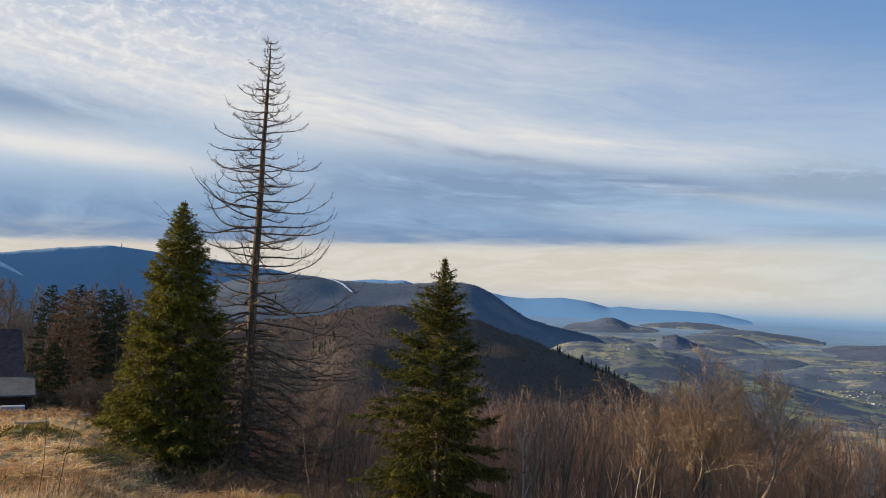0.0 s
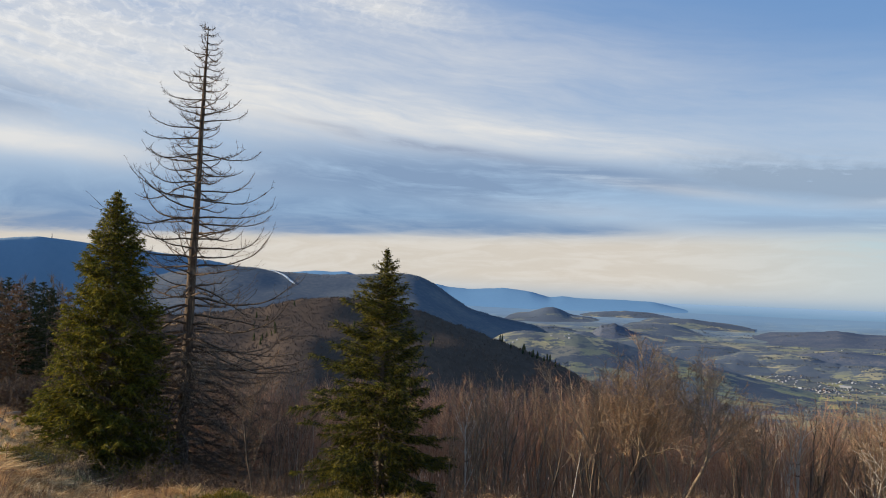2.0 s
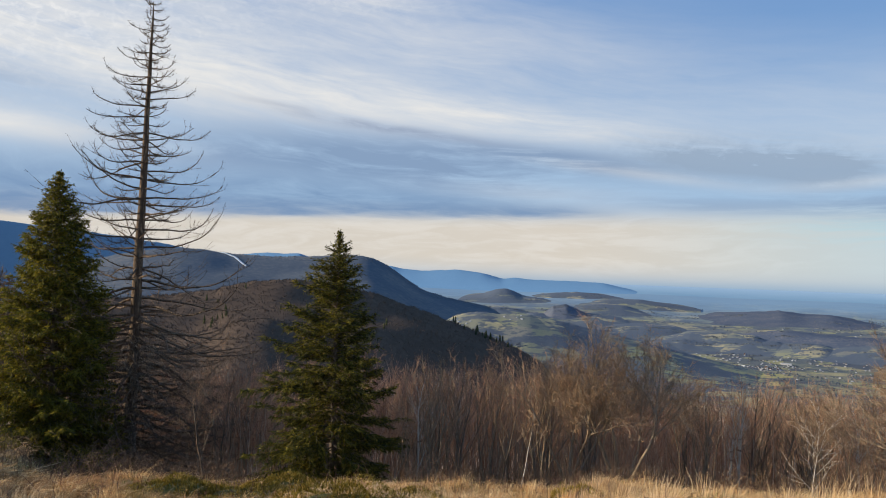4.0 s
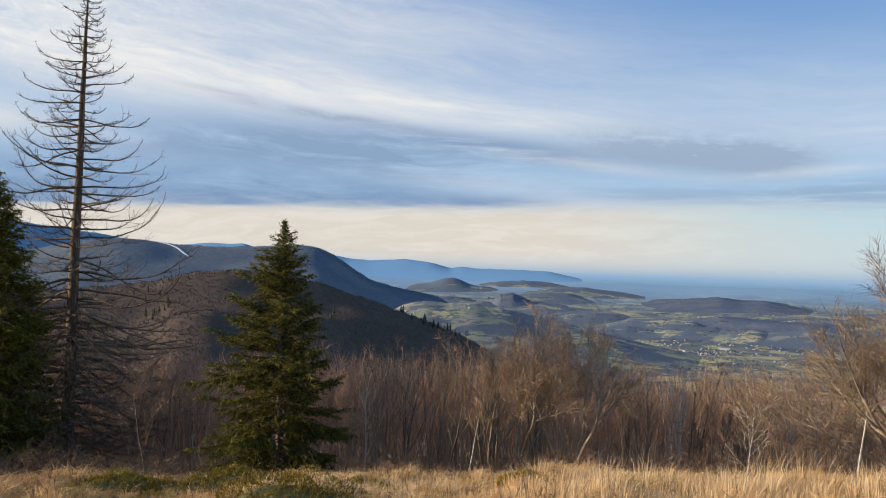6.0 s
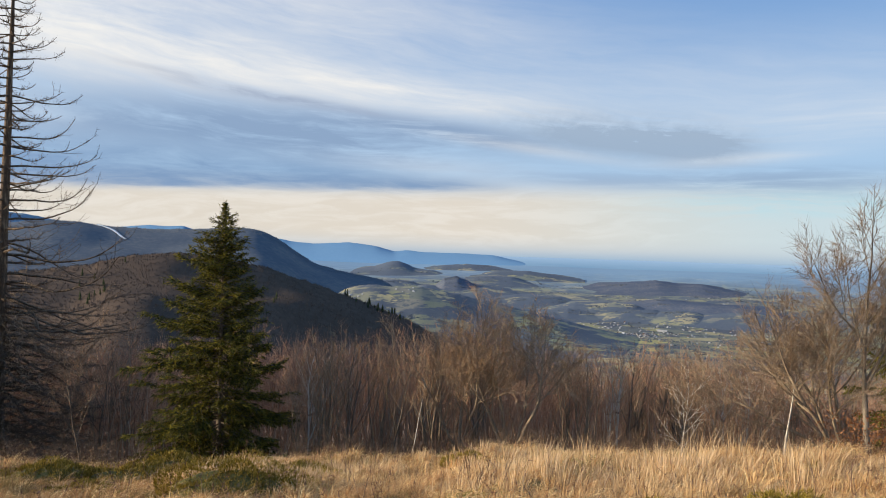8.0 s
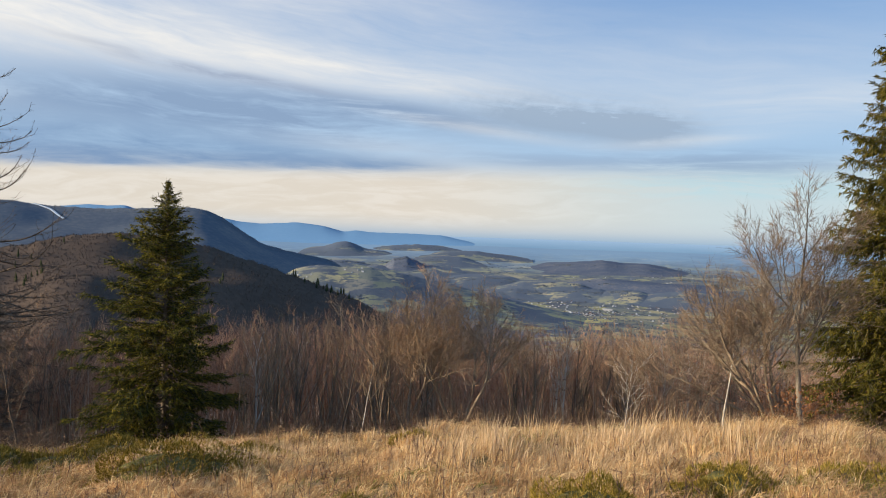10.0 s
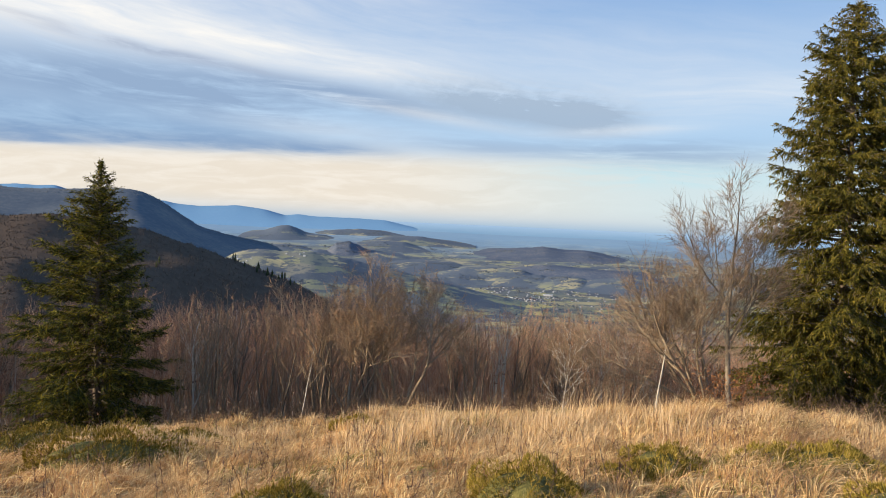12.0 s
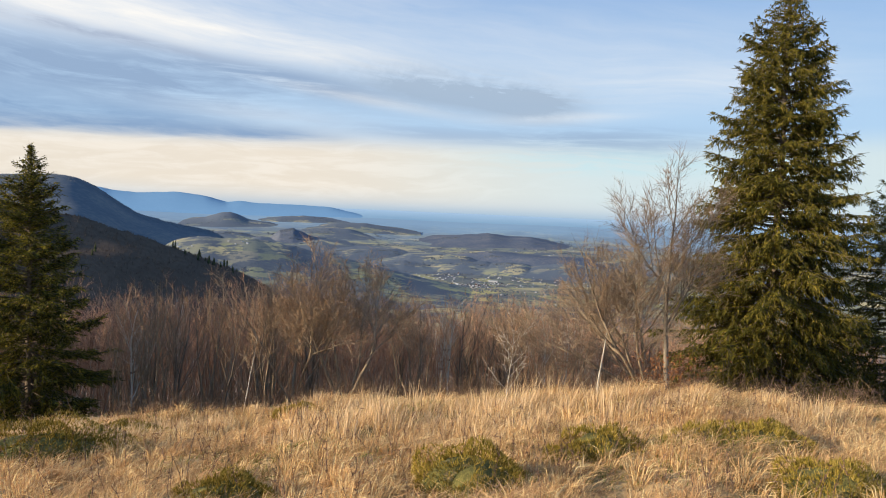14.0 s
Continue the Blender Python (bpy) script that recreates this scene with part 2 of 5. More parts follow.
M_HEATH = blades("bilberry_shoots", ((0.150, 0.120, 0.022), (0.325, 0.247, 0.041), (0.585, 0.428, 0.108)), thin=0.38)
M_MOSS = rough_skin("mossy_cushion", (0.090, 0.083, 0.022), (0.216, 0.189, 0.054), 9.0, depth=0.02, c=(0.288, 0.207, 0.090))
M_WEED = blades("dry_weeds", ((0.11, 0.06, 0.04), (0.19, 0.11, 0.075), (0.25, 0.16, 0.11)), thin=0.0)
M_LEAF = blades("dead_leaves", ((0.16, 0.06, 0.025), (0.26, 0.11, 0.045), (0.33, 0.17, 0.08)), thin=0.25)


def field_pattern(g, at, woods_at):
    """Strips of pasture, plough and stubble with woods between them."""
    field = g.add("ShaderNodeTexVoronoi")
    field.inputs["Scale"].default_value = 1.0
    bent = g.add("ShaderNodeVectorMath", operation="ADD")
    g.put(bent.inputs[0], g.scaled(at, (0.0150, 0.0120, 0.0)))
    g.put(bent.inputs[1], g.scaled(g.xyz(g.noise(at, 0.004, 2.0), g.noise(at, 0.0061, 2.0)), (1.2, 1.2, 0)))
    g.put(field.inputs["Vector"], bent.outputs[0])
    pick = g.add("ShaderNodeSeparateColor")
    g.put(pick.inputs[0], field.outputs["Color"])
    # the bluish tones already hold some distance haze
    fields = shades(g, pick.outputs[0], (0.085, 0.100, 0.115), (0.20, 0.205, 0.115), (0.37, 0.335, 0.130), (0.090, 0.106, 0.120), (0.52, 0.425, 0.190), (0.15, 0.162, 0.125), (0.30, 0.285, 0.135))
    woods = g.ramp(g.noise(g.scaled(at, (0.7, 1.0, 1.0)), 0.0075, 6.0, 0.70), woods_at, woods_at + 0.04)
    fields = g.mix(woods, fields, (0.062, 0.074, 0.098))
    fields = g.mix(g.ramp(g.noise(at, 0.012, 4.0, 0.7), 0.40, 0.66, 0.0, 0.35), fields, (0.105, 0.115, 0.110))
    # hedges, gardens and strips of trees
    fields = g.mix(g.ramp(g.noise(g.scaled(at, (0.8, 1.3, 1.0)), 0.028, 4.0, 0.65), 0.53, 0.58, 0.0, 0.85), fields, (0.060, 0.073, 0.090))
    return fields


def ground_material():
    """Matted straw near by, brown leaf litter on the wooded slope, fields and woods in the valley, painted haze beyond.
    """
    m, g = material("meadow_and_valley_ground")
    at = place_of(g)
    mat_big, mat_small = g.noise(at, 0.35, 4.0), g.noise(at, 9.0, 5.0, 0.7)
    straw = shades(g, g.math("MULTIPLY_ADD", mat_small, 0.7, g.math("MULTIPLY", mat_big, 0.3)), (0.24, 0.150, 0.066), (0.43, 0.29, 0.132), (0.62, 0.46, 0.23))
    straw = g.mix(g.ramp(mat_big, 0.54, 0.66, 0.0, 0.7), straw, (0.13, 0.12, 0.035))
    litter = shades(g, g.noise(at, 1.7, 5.0, 0.65), (0.10, 0.066, 0.042), (0.20, 0.132, 0.082), (0.31, 0.21, 0.132))
    fields = field_pattern(g, at, 0.53)
    r = g.add("ShaderNodeVectorMath", operation="LENGTH")
    g.put(r.inputs[0], at)
    edge = g.math("MULTIPLY_ADD", g.noise(at, 0.3, 2.0), 8.0, g.math("SUBTRACT", r.outputs["Value"], 4.0))
    sep = g.add("ShaderNodeSeparateXYZ")
    g.put(sep.inputs[0], at)
    # on the open left, darker litter colour from 27 m stands in for shade
    open_left = g.ramp(g.math("DIVIDE", sep.outputs[0], g.math("MAXIMUM", sep.outputs[1], 1.0)), -0.30, -0.42, 0.0, 13.0)
    wooded = g.ramp(g.math("SUBTRACT", edge, open_left), 14.0, 18.0)
    colour = g.mix(wooded, straw, litter)
    # haze painted in: fields grow bluer the farther out they lie
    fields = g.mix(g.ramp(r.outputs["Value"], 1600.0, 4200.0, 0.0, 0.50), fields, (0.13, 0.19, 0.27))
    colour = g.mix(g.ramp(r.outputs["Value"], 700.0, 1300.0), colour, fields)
    # distance haze put into the colour: the plain turns blue along a ragged edge
    haze_from = g.math("MULTIPLY_ADD", g.noise(at, 0.0028, 5.0, 0.65), 1300.0, r.outputs["Value"])
    colour = g.mix(g.ramp(haze_from, 3500.0, 4650.0, 0.0, 0.92), colour, (0.205, 0.335, 0.455))
    return finish(m, g, colour, 0.95, mat_small, 0.04)


def land(name, a, b, c, scale, rough=0.95, relief=True, even=False):
    """A far wooded slope: darker and lighter patches, broad and fine."""
    m, g = material(name)
    at = place_of(g)
    big, small = g.noise(at, scale, 4.0, 0.6), g.noise(g.scaled(at, (1, 1, 0.45)), scale * 14, 3.0, 0.7)
    colour = shades(g, g.math("MULTIPLY_ADD", small, 0.55, g.math("MULTIPLY", big, 0.45)), a, a, b, c, c)
    finish(m, g, colour, rough, small if relief else None, 1.0 / scale / 60, spec=0.0)
    # even: one fixed normal keeps relief shading off, as haze would
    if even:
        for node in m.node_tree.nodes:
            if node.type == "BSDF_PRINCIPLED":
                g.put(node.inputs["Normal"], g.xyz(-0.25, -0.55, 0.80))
    return m


M_GROUND = ground_material()
M_HILL = land("brown_beech_wood", (0.072, 0.054, 0.044), (0.098, 0.074, 0.059), (0.145, 0.108, 0.082), 0.012, relief=False)
# distance haze is put into the blues of these three mountain colours
M_BLUE_MTN = land("haze_blue_mountain", (0.215, 0.315, 0.405), (0.230, 0.330, 0.420), (0.250, 0.345, 0.430), 0.004, relief=False, even=True)
# wide tone range, also standing in for lit and shaded slopes
M_SKI_MTN = land("haze_slate_mountain", (0.085, 0.108, 0.140), (0.120, 0.140, 0.166), (0.22, 0.215, 0.205), 0.005, relief=False)
M_FAR = land("haze_blue_ridge", (0.150, 0.290, 0.465), (0.160, 0.305, 0.485), (0.172, 0.322, 0.50), 0.004, relief=False, even=True)
def plain_material():
    """The far plain: faint strips of field and wood under painted haze, bluer and paler with distance."""
    m, g = material("haze_blue_plain")
    at = place_of(g)
    r = g.add("ShaderNodeVectorMath", operation="LENGTH")
    g.put(r.inputs[0], at)
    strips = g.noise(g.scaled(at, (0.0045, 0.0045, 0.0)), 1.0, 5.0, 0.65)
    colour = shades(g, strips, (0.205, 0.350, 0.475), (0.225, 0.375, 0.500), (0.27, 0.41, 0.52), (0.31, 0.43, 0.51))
    # haze put into the colour, palest where the plain meets the sky
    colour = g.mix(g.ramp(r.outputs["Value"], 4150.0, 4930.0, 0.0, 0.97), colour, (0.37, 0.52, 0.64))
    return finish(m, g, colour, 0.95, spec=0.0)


M_PLAIN = plain_material()


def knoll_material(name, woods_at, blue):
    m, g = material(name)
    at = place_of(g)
    # blue: share of painted distance haze mixed over the fields
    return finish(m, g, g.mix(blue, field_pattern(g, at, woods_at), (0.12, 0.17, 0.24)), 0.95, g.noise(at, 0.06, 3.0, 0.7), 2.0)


M_KNOLL = knoll_material("haze_tinted_low_hill", 0.44, 0.30)
M_PASTURE = knoll_material("haze_tinted_pasture", 0.475, 0.16)
# distance haze is put into the colour of these woods and copses
M_MOOR = land("haze_tinted_woods", (0.074, 0.096, 0.144), (0.101, 0.123, 0.166), (0.246, 0.224, 0.210), 0.011)
M_COPSE = blades("haze_tinted_copses", ((0.075, 0.092, 0.115), (0.100, 0.116, 0.135), (0.135, 0.145, 0.150)), thin=0.0, rough=0.95)
M_BEECH = blades("bare_beech_crowns", ((0.095, 0.071, 0.057), (0.131, 0.099, 0.077), (0.181, 0.134, 0.101)), thin=0.0, rough=0.95)
M_FIR = blades("dark_firs", ((0.030, 0.038, 0.020), (0.055, 0.062, 0.028), (0.085, 0.088, 0.036)), thin=0.15, rough=0.9)
# haze painted in: snow blued, and the walls' white dimmed to grey
M_SNOW = rough_skin("hazy_snow", (0.42, 0.50, 0.58), (0.55, 0.62, 0.68), 0.05, depth=0.1)
M_WALL = rough_skin("haze_dimmed_render", (0.30, 0.31, 0.33), (0.42, 0.43, 0.44), 0.4, depth=0.01)
M_TILE = rough_skin("dark_red_roof", (0.045, 0.028, 0.024), (0.11, 0.065, 0.052), 0.6, depth=0.02)
M_BOARD = rough_skin("dark_boards", (0.030, 0.019, 0.014), (0.070, 0.043, 0.030), 1.2, (8, 8, 0.6), 0.01)
M_FELT = rough_skin("grey_roof_felt", (0.055, 0.052, 0.050), (0.12, 0.115, 0.105), 1.2, depth=0.01)
M_TIN = rough_skin("pale_tarpaulin", (0.30, 0.31, 0.33), (0.42, 0.44, 0.46), 1.5, depth=0.02, rough=0.5)
M_LOG = rough_skin("weathered_timber", (0.20, 0.155, 0.11), (0.42, 0.34, 0.25), 2.0, (1, 6, 6), 0.01)

# ---------- mesh helpers ----------
def triangles(name, verts, faces, mat, smooth=False, other=None, from_face=0):
    """A mesh from arrays of corners and triangles; from one face on it may have another material."""
    verts, faces = np.asarray(verts, np.float32).reshape(-1, 3), np.asarray(faces, np.int32).reshape(-1, 3)
    me = bpy.data.meshes.new(name)
    me.vertices.add(len(verts))
    me.vertices.foreach_set("co", verts.ravel())
    me.loops.add(faces.size)
    me.loops.foreach_set("vertex_index", faces.ravel())
    me.polygons.add(len(faces))
    me.polygons.foreach_set("loop_start", np.arange(0, faces.size, 3, dtype=np.int32))
    me.polygons.foreach_set("use_smooth", np.full(len(faces), smooth))
    me.materials.append(mat)
    if other:
        me.materials.append(other)
        me.polygons.foreach_set("material_index", (np.arange(len(faces)) >= from_face).astype(np.int32))
    me.update(calc_edges=True)
    me.validate()
    return me


def empty_thing(name, at=(0, 0, 0), turn=0.0, scale=1.0):
    ob = new(name)
    ob.empty_display_size = 0.1
    ob.location, ob.rotation_euler, ob.scale = at, (0, 0, turn), (scale,) * 3
    return ob


def part_mesh(name, me, parent, label="", kind=""):
    ob = new(name, me)
    ob.parent = parent
    return tagged(ob, label, kind=kind)


def unit(v):
    v = np.asarray(v, float)
    return v / (np.linalg.norm(v, axis=-1, keepdims=True) + 1e-12)


def frusta(p0, p1, r0, r1, sides=3, spin=0.0):
    """Tapered pieces of branch, each from p0 to p1."""
    p0, p1 = np.asarray(p0, float).reshape(-1, 3), np.asarray(p1, float).reshape(-1, 3)
    n = len(p0)
    r0, r1 = np.broadcast_to(np.asarray(r0, float), n), np.broadcast_to(np.asarray(r1, float), n)
    d = unit(p1 - p0)
    ref = np.where(np.abs(d[:, 2:]) > 0.9, (1.0, 0.0, 0.0), (0.0, 0.0, 1.0))
    a = unit(np.cross(d, ref))
    b = np.cross(d, a)
    ang = spin + np.arange(sides) * 2 * math.pi / sides
    ring = np.cos(ang)[None, :, None] * a[:, None] + np.sin(ang)[None, :, None] * b[:, None]
    v = np.concatenate([p0[:, None] + ring * r0[:, None, None], p1[:, None] + ring * r1[:, None, None]], 1)
    i = np.arange(sides)
    j = (i + 1) % sides
    f = np.concatenate([np.stack([i, j, j + sides], 1), np.stack([i, j + sides, i + sides], 1)])
    faces = (f[None] + (np.arange(n) * 2 * sides)[:, None, None]).reshape(-1, 3)
    return v.reshape(-1, 3), faces


def spikes(p0, p1, r0, sides=3):
    """Twigs and shoots: thin pyramids from p0 to a point at p1."""
    p0, p1 = np.asarray(p0, float).reshape(-1, 3), np.asarray(p1, float).reshape(-1, 3)
    n = len(p0)
    r0 = np.broadcast_to(np.asarray(r0, float), n)
    d = unit(p1 - p0)
    ref = np.where(np.abs(d[:, 2:]) > 0.9, (1.0, 0.0, 0.0), (0.0, 0.0, 1.0))
    a = unit(np.cross(d, ref))
    b = np.cross(d, a)
    ang = np.arange(sides) * 2 * math.pi / sides
    ring = np.cos(ang)[None, :, None] * a[:, None] + np.sin(ang)[None, :, None] * b[:, None]
    v = np.concatenate([p0[:, None] + ring * r0[:, None, None], p1[:, None]], 1)
    i = np.arange(sides)
    f = np.stack([i, (i + 1) % sides, np.full(sides, sides)], 1)
    faces = (f[None] + (np.arange(n) * (sides + 1))[:, None, None]).reshape(-1, 3)
    return v.reshape(-1, 3), faces


def ribbons(p0, p1, p2, w):
    """Bent grass blades: a strip from p0 to p1 that tapers to a point at p2."""
    d = unit(np.cross(unit(p2 - p0) + (0, 0, 0.3), np.random.normal(size=p0.shape)))
    w = np.broadcast_to(np.asarray(w, float), len(p0))[:, None]
    v = np.stack([p0 - d * w, p0 + d * w, p1 + d * w * 0.7, p1 - d * w * 0.7, p2], 1)
    f = np.array([[0, 1, 2], [0, 2, 3], [3, 2, 4]])
    faces = (f[None] + (np.arange(len(p0)) * 5)[:, None, None]).reshape(-1, 3)
    return v.reshape(-1, 3), faces


def flats(p0, p1, w):
    """Needle sprays: slim flat blades, each turned its own way."""
    way = unit(np.cross(p1 - p0, np.random.normal(size=p0.shape)))
    w = np.asarray(w, float)[:, None]
    v = np.stack([p0 - way * w, p0 + way * w, p1], 1).reshape(-1, 3)
    return v, np.arange(len(v)).reshape(-1, 3)


def joined(*pieces):
    vs, fs, n = [], [], 0
    for v, f in pieces:
        vs.append(v)
        fs.append(f + n)
        n += len(v)
    return np.concatenate(vs), np.concatenate(fs)


def pipe(points, radii, sides=8):
    """One closed tube along points, its rings shared."""
    pts = np.asarray(points, float)
    d = unit(np.gradient(pts, axis=0))
    a = unit(np.cross(d, (0.31, 0.95, 0.05)))
    b = np.cross(d, a)
    ang = np.arange(sides) * 2 * math.pi / sides
    ring = np.cos(ang)[None, :, None] * a[:, None] + np.sin(ang)[None, :, None] * b[:, None]
    v = (pts[:, None] + ring * np.asarray(radii, float)[:, None, None]).reshape(-1, 3)
    faces = []
    for k in range(len(pts) - 1):
        for s in range(sides):
            i, j = k * sides + s, k * sides + (s + 1) % sides
            faces += [(i, j, j + sides), (i, j + sides, i + sides)]
    n = (len(pts) - 1) * sides
    faces += [(n, n + s, n + s + 1) for s in range(1, sides - 1)] + [(0, s + 1, s) for s in range(1, sides - 1)]
    return v, np.array(faces)


def polyline(start, way, length, steps, lift, wander, rng):
    """A branch's line: it sets out along way, bends up (or down) by lift and wanders."""
    pts, p, d = [np.array(start, float)], np.array(start, float), unit(way)
    for k in range(steps):
        d = unit(d + np.array((0, 0, lift[k] if np.ndim(lift) else lift)) + rng.normal(size=3) * wander)
        p = p + d * length / steps
        pts.append(p)
    return np.array(pts)


# ---------- the lie of the land ----------
def smooth_step(x, lo, hi):
    t = np.clip((np.asarray(x, float) - lo) / (hi - lo), 0, 1)
    return t * t * (3 - 2 * t)


# the valley floor climbs outwards, fitted to the horizon's height from the camera
FAR_R = [0, 60, 200, 600, 1200, 1600, 2000, 3000, 4000, 4950]
FAR_Z = [0, -15, -52, -125, -185, -200, -198, -142, -86, -32]


def ground_z(x, y):
    """Height of the ground: a meadow that tips over an edge into a wooded slope, and the valley below."""
    x, y = np.asarray(x, float), np.asarray(y, float)
    r, az = np.hypot(x, y), np.degrees(np.arctan2(x, y))
    left = smooth_step(az, -19, -27) * smooth_step(az, -150, -60)
    gentle = 0.150 - (0.049 * smooth_step(az, 24, 54) * smooth_step(az, 160, 110) + 0.040 * left) * smooth_step(r, 1.5, 6.5)
    gentle = gentle + 0.020 * smooth_step(az, -16, -6) * smooth_step(az, 24, 12) * smooth_step(r, 5.0, 11.0)
    edge = 13.6 + 80.0 * left
    over = np.maximum(r - edge, 0)
    near = -gentle * np.minimum(r, edge) - 0.25 * over - 0.09 * over * smooth_step(over, 7, 15)
    near = near + 0.05 * np.sin(x * 1.3 + 0.4 * y) * np.sin(y * 0.9 + 1.0) * np.clip(r / 4, 0, 1)
    # grassy hummocks
    near = near + 0.070 * np.sin(2.9 * x + 1.3 * np.sin(1.1 * y)) * np.sin(3.3 * y + 1.2 * np.sin(0.9 * x + 0.5)) * smooth_step(r, 3, 6) * smooth_step(r, 22, 15)
    far = np.interp(r, FAR_R, FAR_Z)
    roll = 9 * np.sin(x * 0.0043 + 1.0) * np.sin(y * 0.0036) * smooth_step(r, 1000, 1800) * (1 - smooth_step(r, 3600, 4600))
    w = smooth_step(r, 40, 130)
    return near * (1 - w) + (far + roll) * w


def at_polar(az, d, lift=0.0):
    """A place on the ground, d metres out in the direction az."""
    x, y = d * math.sin(radians(az)), d * math.cos(radians(az))
    return Vector((x, y, float(ground_z(x, y)) + lift))


def height_to(az, d, el):
    """How tall a thing on the ground there is whose top stands el degrees over the eye's level."""
    return 1.6 + d * math.tan(radians(el)) - at_polar(az, d).z


def grid_faces(rows, cols, close=False):
    i = np.arange(rows - 1)[:, None] * cols + np.arange(cols if close else cols - 1)[None]
    j = np.arange(rows - 1)[:, None] * cols + ((np.arange(cols if close else cols - 1) + 1) % cols)[None]
    return np.concatenate([np.stack([i, j, j + cols], -1).reshape(-1, 3), np.stack([i, j + cols, i + cols], -1).reshape(-1, 3)])


def build_ground():
    az = np.radians(np.concatenate([np.arange(-40, 70, 0.5), np.arange(70, 320, 5.0)]))
    r = np.concatenate([[0.002], np.arange(0.3, 24, 0.28), np.geomspace(24.5, 4900, 120)])
    x, y = r[:, None] * np.sin(az), r[:, None] * np.cos(az)
    v = np.stack([x, y, ground_z(x, y)], -1).reshape(-1, 3)
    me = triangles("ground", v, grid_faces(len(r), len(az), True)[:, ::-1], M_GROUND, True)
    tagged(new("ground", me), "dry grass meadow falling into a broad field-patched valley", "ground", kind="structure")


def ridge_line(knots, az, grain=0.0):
    """Crest heights in degrees, fitted to the skyline from the camera by direction, smoothed between knots, uneven by
    grain.
    """
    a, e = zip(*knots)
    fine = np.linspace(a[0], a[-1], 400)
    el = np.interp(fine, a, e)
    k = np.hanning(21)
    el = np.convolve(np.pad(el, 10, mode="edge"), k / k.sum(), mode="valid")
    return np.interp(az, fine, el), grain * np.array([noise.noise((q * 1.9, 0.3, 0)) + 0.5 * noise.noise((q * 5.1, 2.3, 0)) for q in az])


class Ridge:
    """A long hill shaped to the camera's view: crest by direction, a front slope towards the viewer and a back slope.
    """

    def __init__(self, knots, dist, front, back, grain, step=0.15, foot_drop=20.0, gully=0.0):
        self.az = np.arange(knots[0][0], knots[-1][0] + 1e-6, step)
        self.dist, self.front, self.back, self.gully = dist, front, back, gully
        smooth, rough = ridge_line(knots, self.az, grain)
        self.crest, self.rough = 1.6 + dist * np.tan(np.radians(smooth)), dist * np.radians(rough)
        self.foot_drop = foot_drop

    def point(self, az, s):
        """s: -1 at the front foot, 0 on the crest, 1 at the back foot."""
        az, s = np.asarray(az, float), np.asarray(s, float)
        top = np.interp(az, self.az, self.crest) + np.interp(az, self.az, self.rough) * np.exp(-((s / 0.07) ** 2))
        wave = np.array([noise.noise((q * 0.45, 7.7, 0)) for q in az.ravel()]).reshape(az.shape)
        r = self.dist + min(0.006 * self.dist, 5.0) * wave + np.where(s < 0, s * self.front, s * self.back)
        x, y = r * np.sin(np.radians(az)), r * np.cos(np.radians(az))
        foot = np.minimum(ground_z(x, y) - self.foot_drop, top - 1)
        drop = np.abs(s) ** 1.35
        z = top * (1 - drop) + foot * drop
        if self.gully:
            k = 7.0 / self.dist
            g = np.array([noise.noise((a * k, b * k, 5.0)) + 0.4 * noise.noise((a * k * 2.3, b * k * 2.3, 9.0)) for a, b in zip(np.ravel(x), np.ravel(y))])
            z = z + g.reshape(z.shape) * self.gully * np.sin(np.pi * np.clip(np.abs(s), 0, 1))
        return np.stack([x, y, z], -1)

    def build(self, name, mat, label, category, rows=26, kind="structure"):
        s = np.concatenate([np.linspace(-1, 0, rows), np.linspace(0, 1, 7)[1:]])
        A, S = np.meshgrid(self.az, s)
        v = self.point(A, S).reshape(-1, 3)
        me = triangles(name, v, grid_faces(len(s), len(self.az))[:, ::-1], mat, True)
        return tagged(new(name, me), label, category, kind=kind)


def tufts(points, height, width, rng, spread=0.5, strands=7):
    """Far bare crowns: short fans of upright twigs at each place."""
    n = len(points)
    base = np.repeat(points, strands, 0)
    h = np.repeat(rng.uniform(0.6, 1.15, n) * height, strands)
    a = rng.uniform(0, 2 * math.pi, n * strands)
    out = rng.uniform(0.1, 1.0, n * strands) * spread
    way = np.stack([np.cos(a) * out, np.sin(a) * out, np.full(n * strands, 1.0)], 1)
    start = base + way * (h * 0.15)[:, None] * (1, 1, 1)
    return spikes(start, base + way * (h * rng.uniform(0.75, 1.1, n * strands))[:, None], width * rng.uniform(0.7, 1.4, n * strands))


def cones(points, height, rng, sides=5, tiers=2):
    """Far firs: stacked ragged cones."""
    pieces = []
    n = len(points)
    h = rng.uniform(0.6, 1.2, n) * height
    for k in range(tiers):
        lo, hi = k / tiers * 0.75 + 0.06, 1.0 if k == tiers - 1 else (k + 1) / tiers * 0.8 + 0.2
        off = np.stack([np.zeros(n), np.zeros(n), h * lo], 1)
        tip = np.stack([rng.normal(size=n) * 0.02 * h, rng.normal(size=n) * 0.02 * h, h * hi], 1)
        pieces.append(spikes(points + off, points + tip, h * 0.19 * (1 - k / tiers * 0.5) * rng.uniform(0.8, 1.2, n), sides))
    return joined(*pieces)


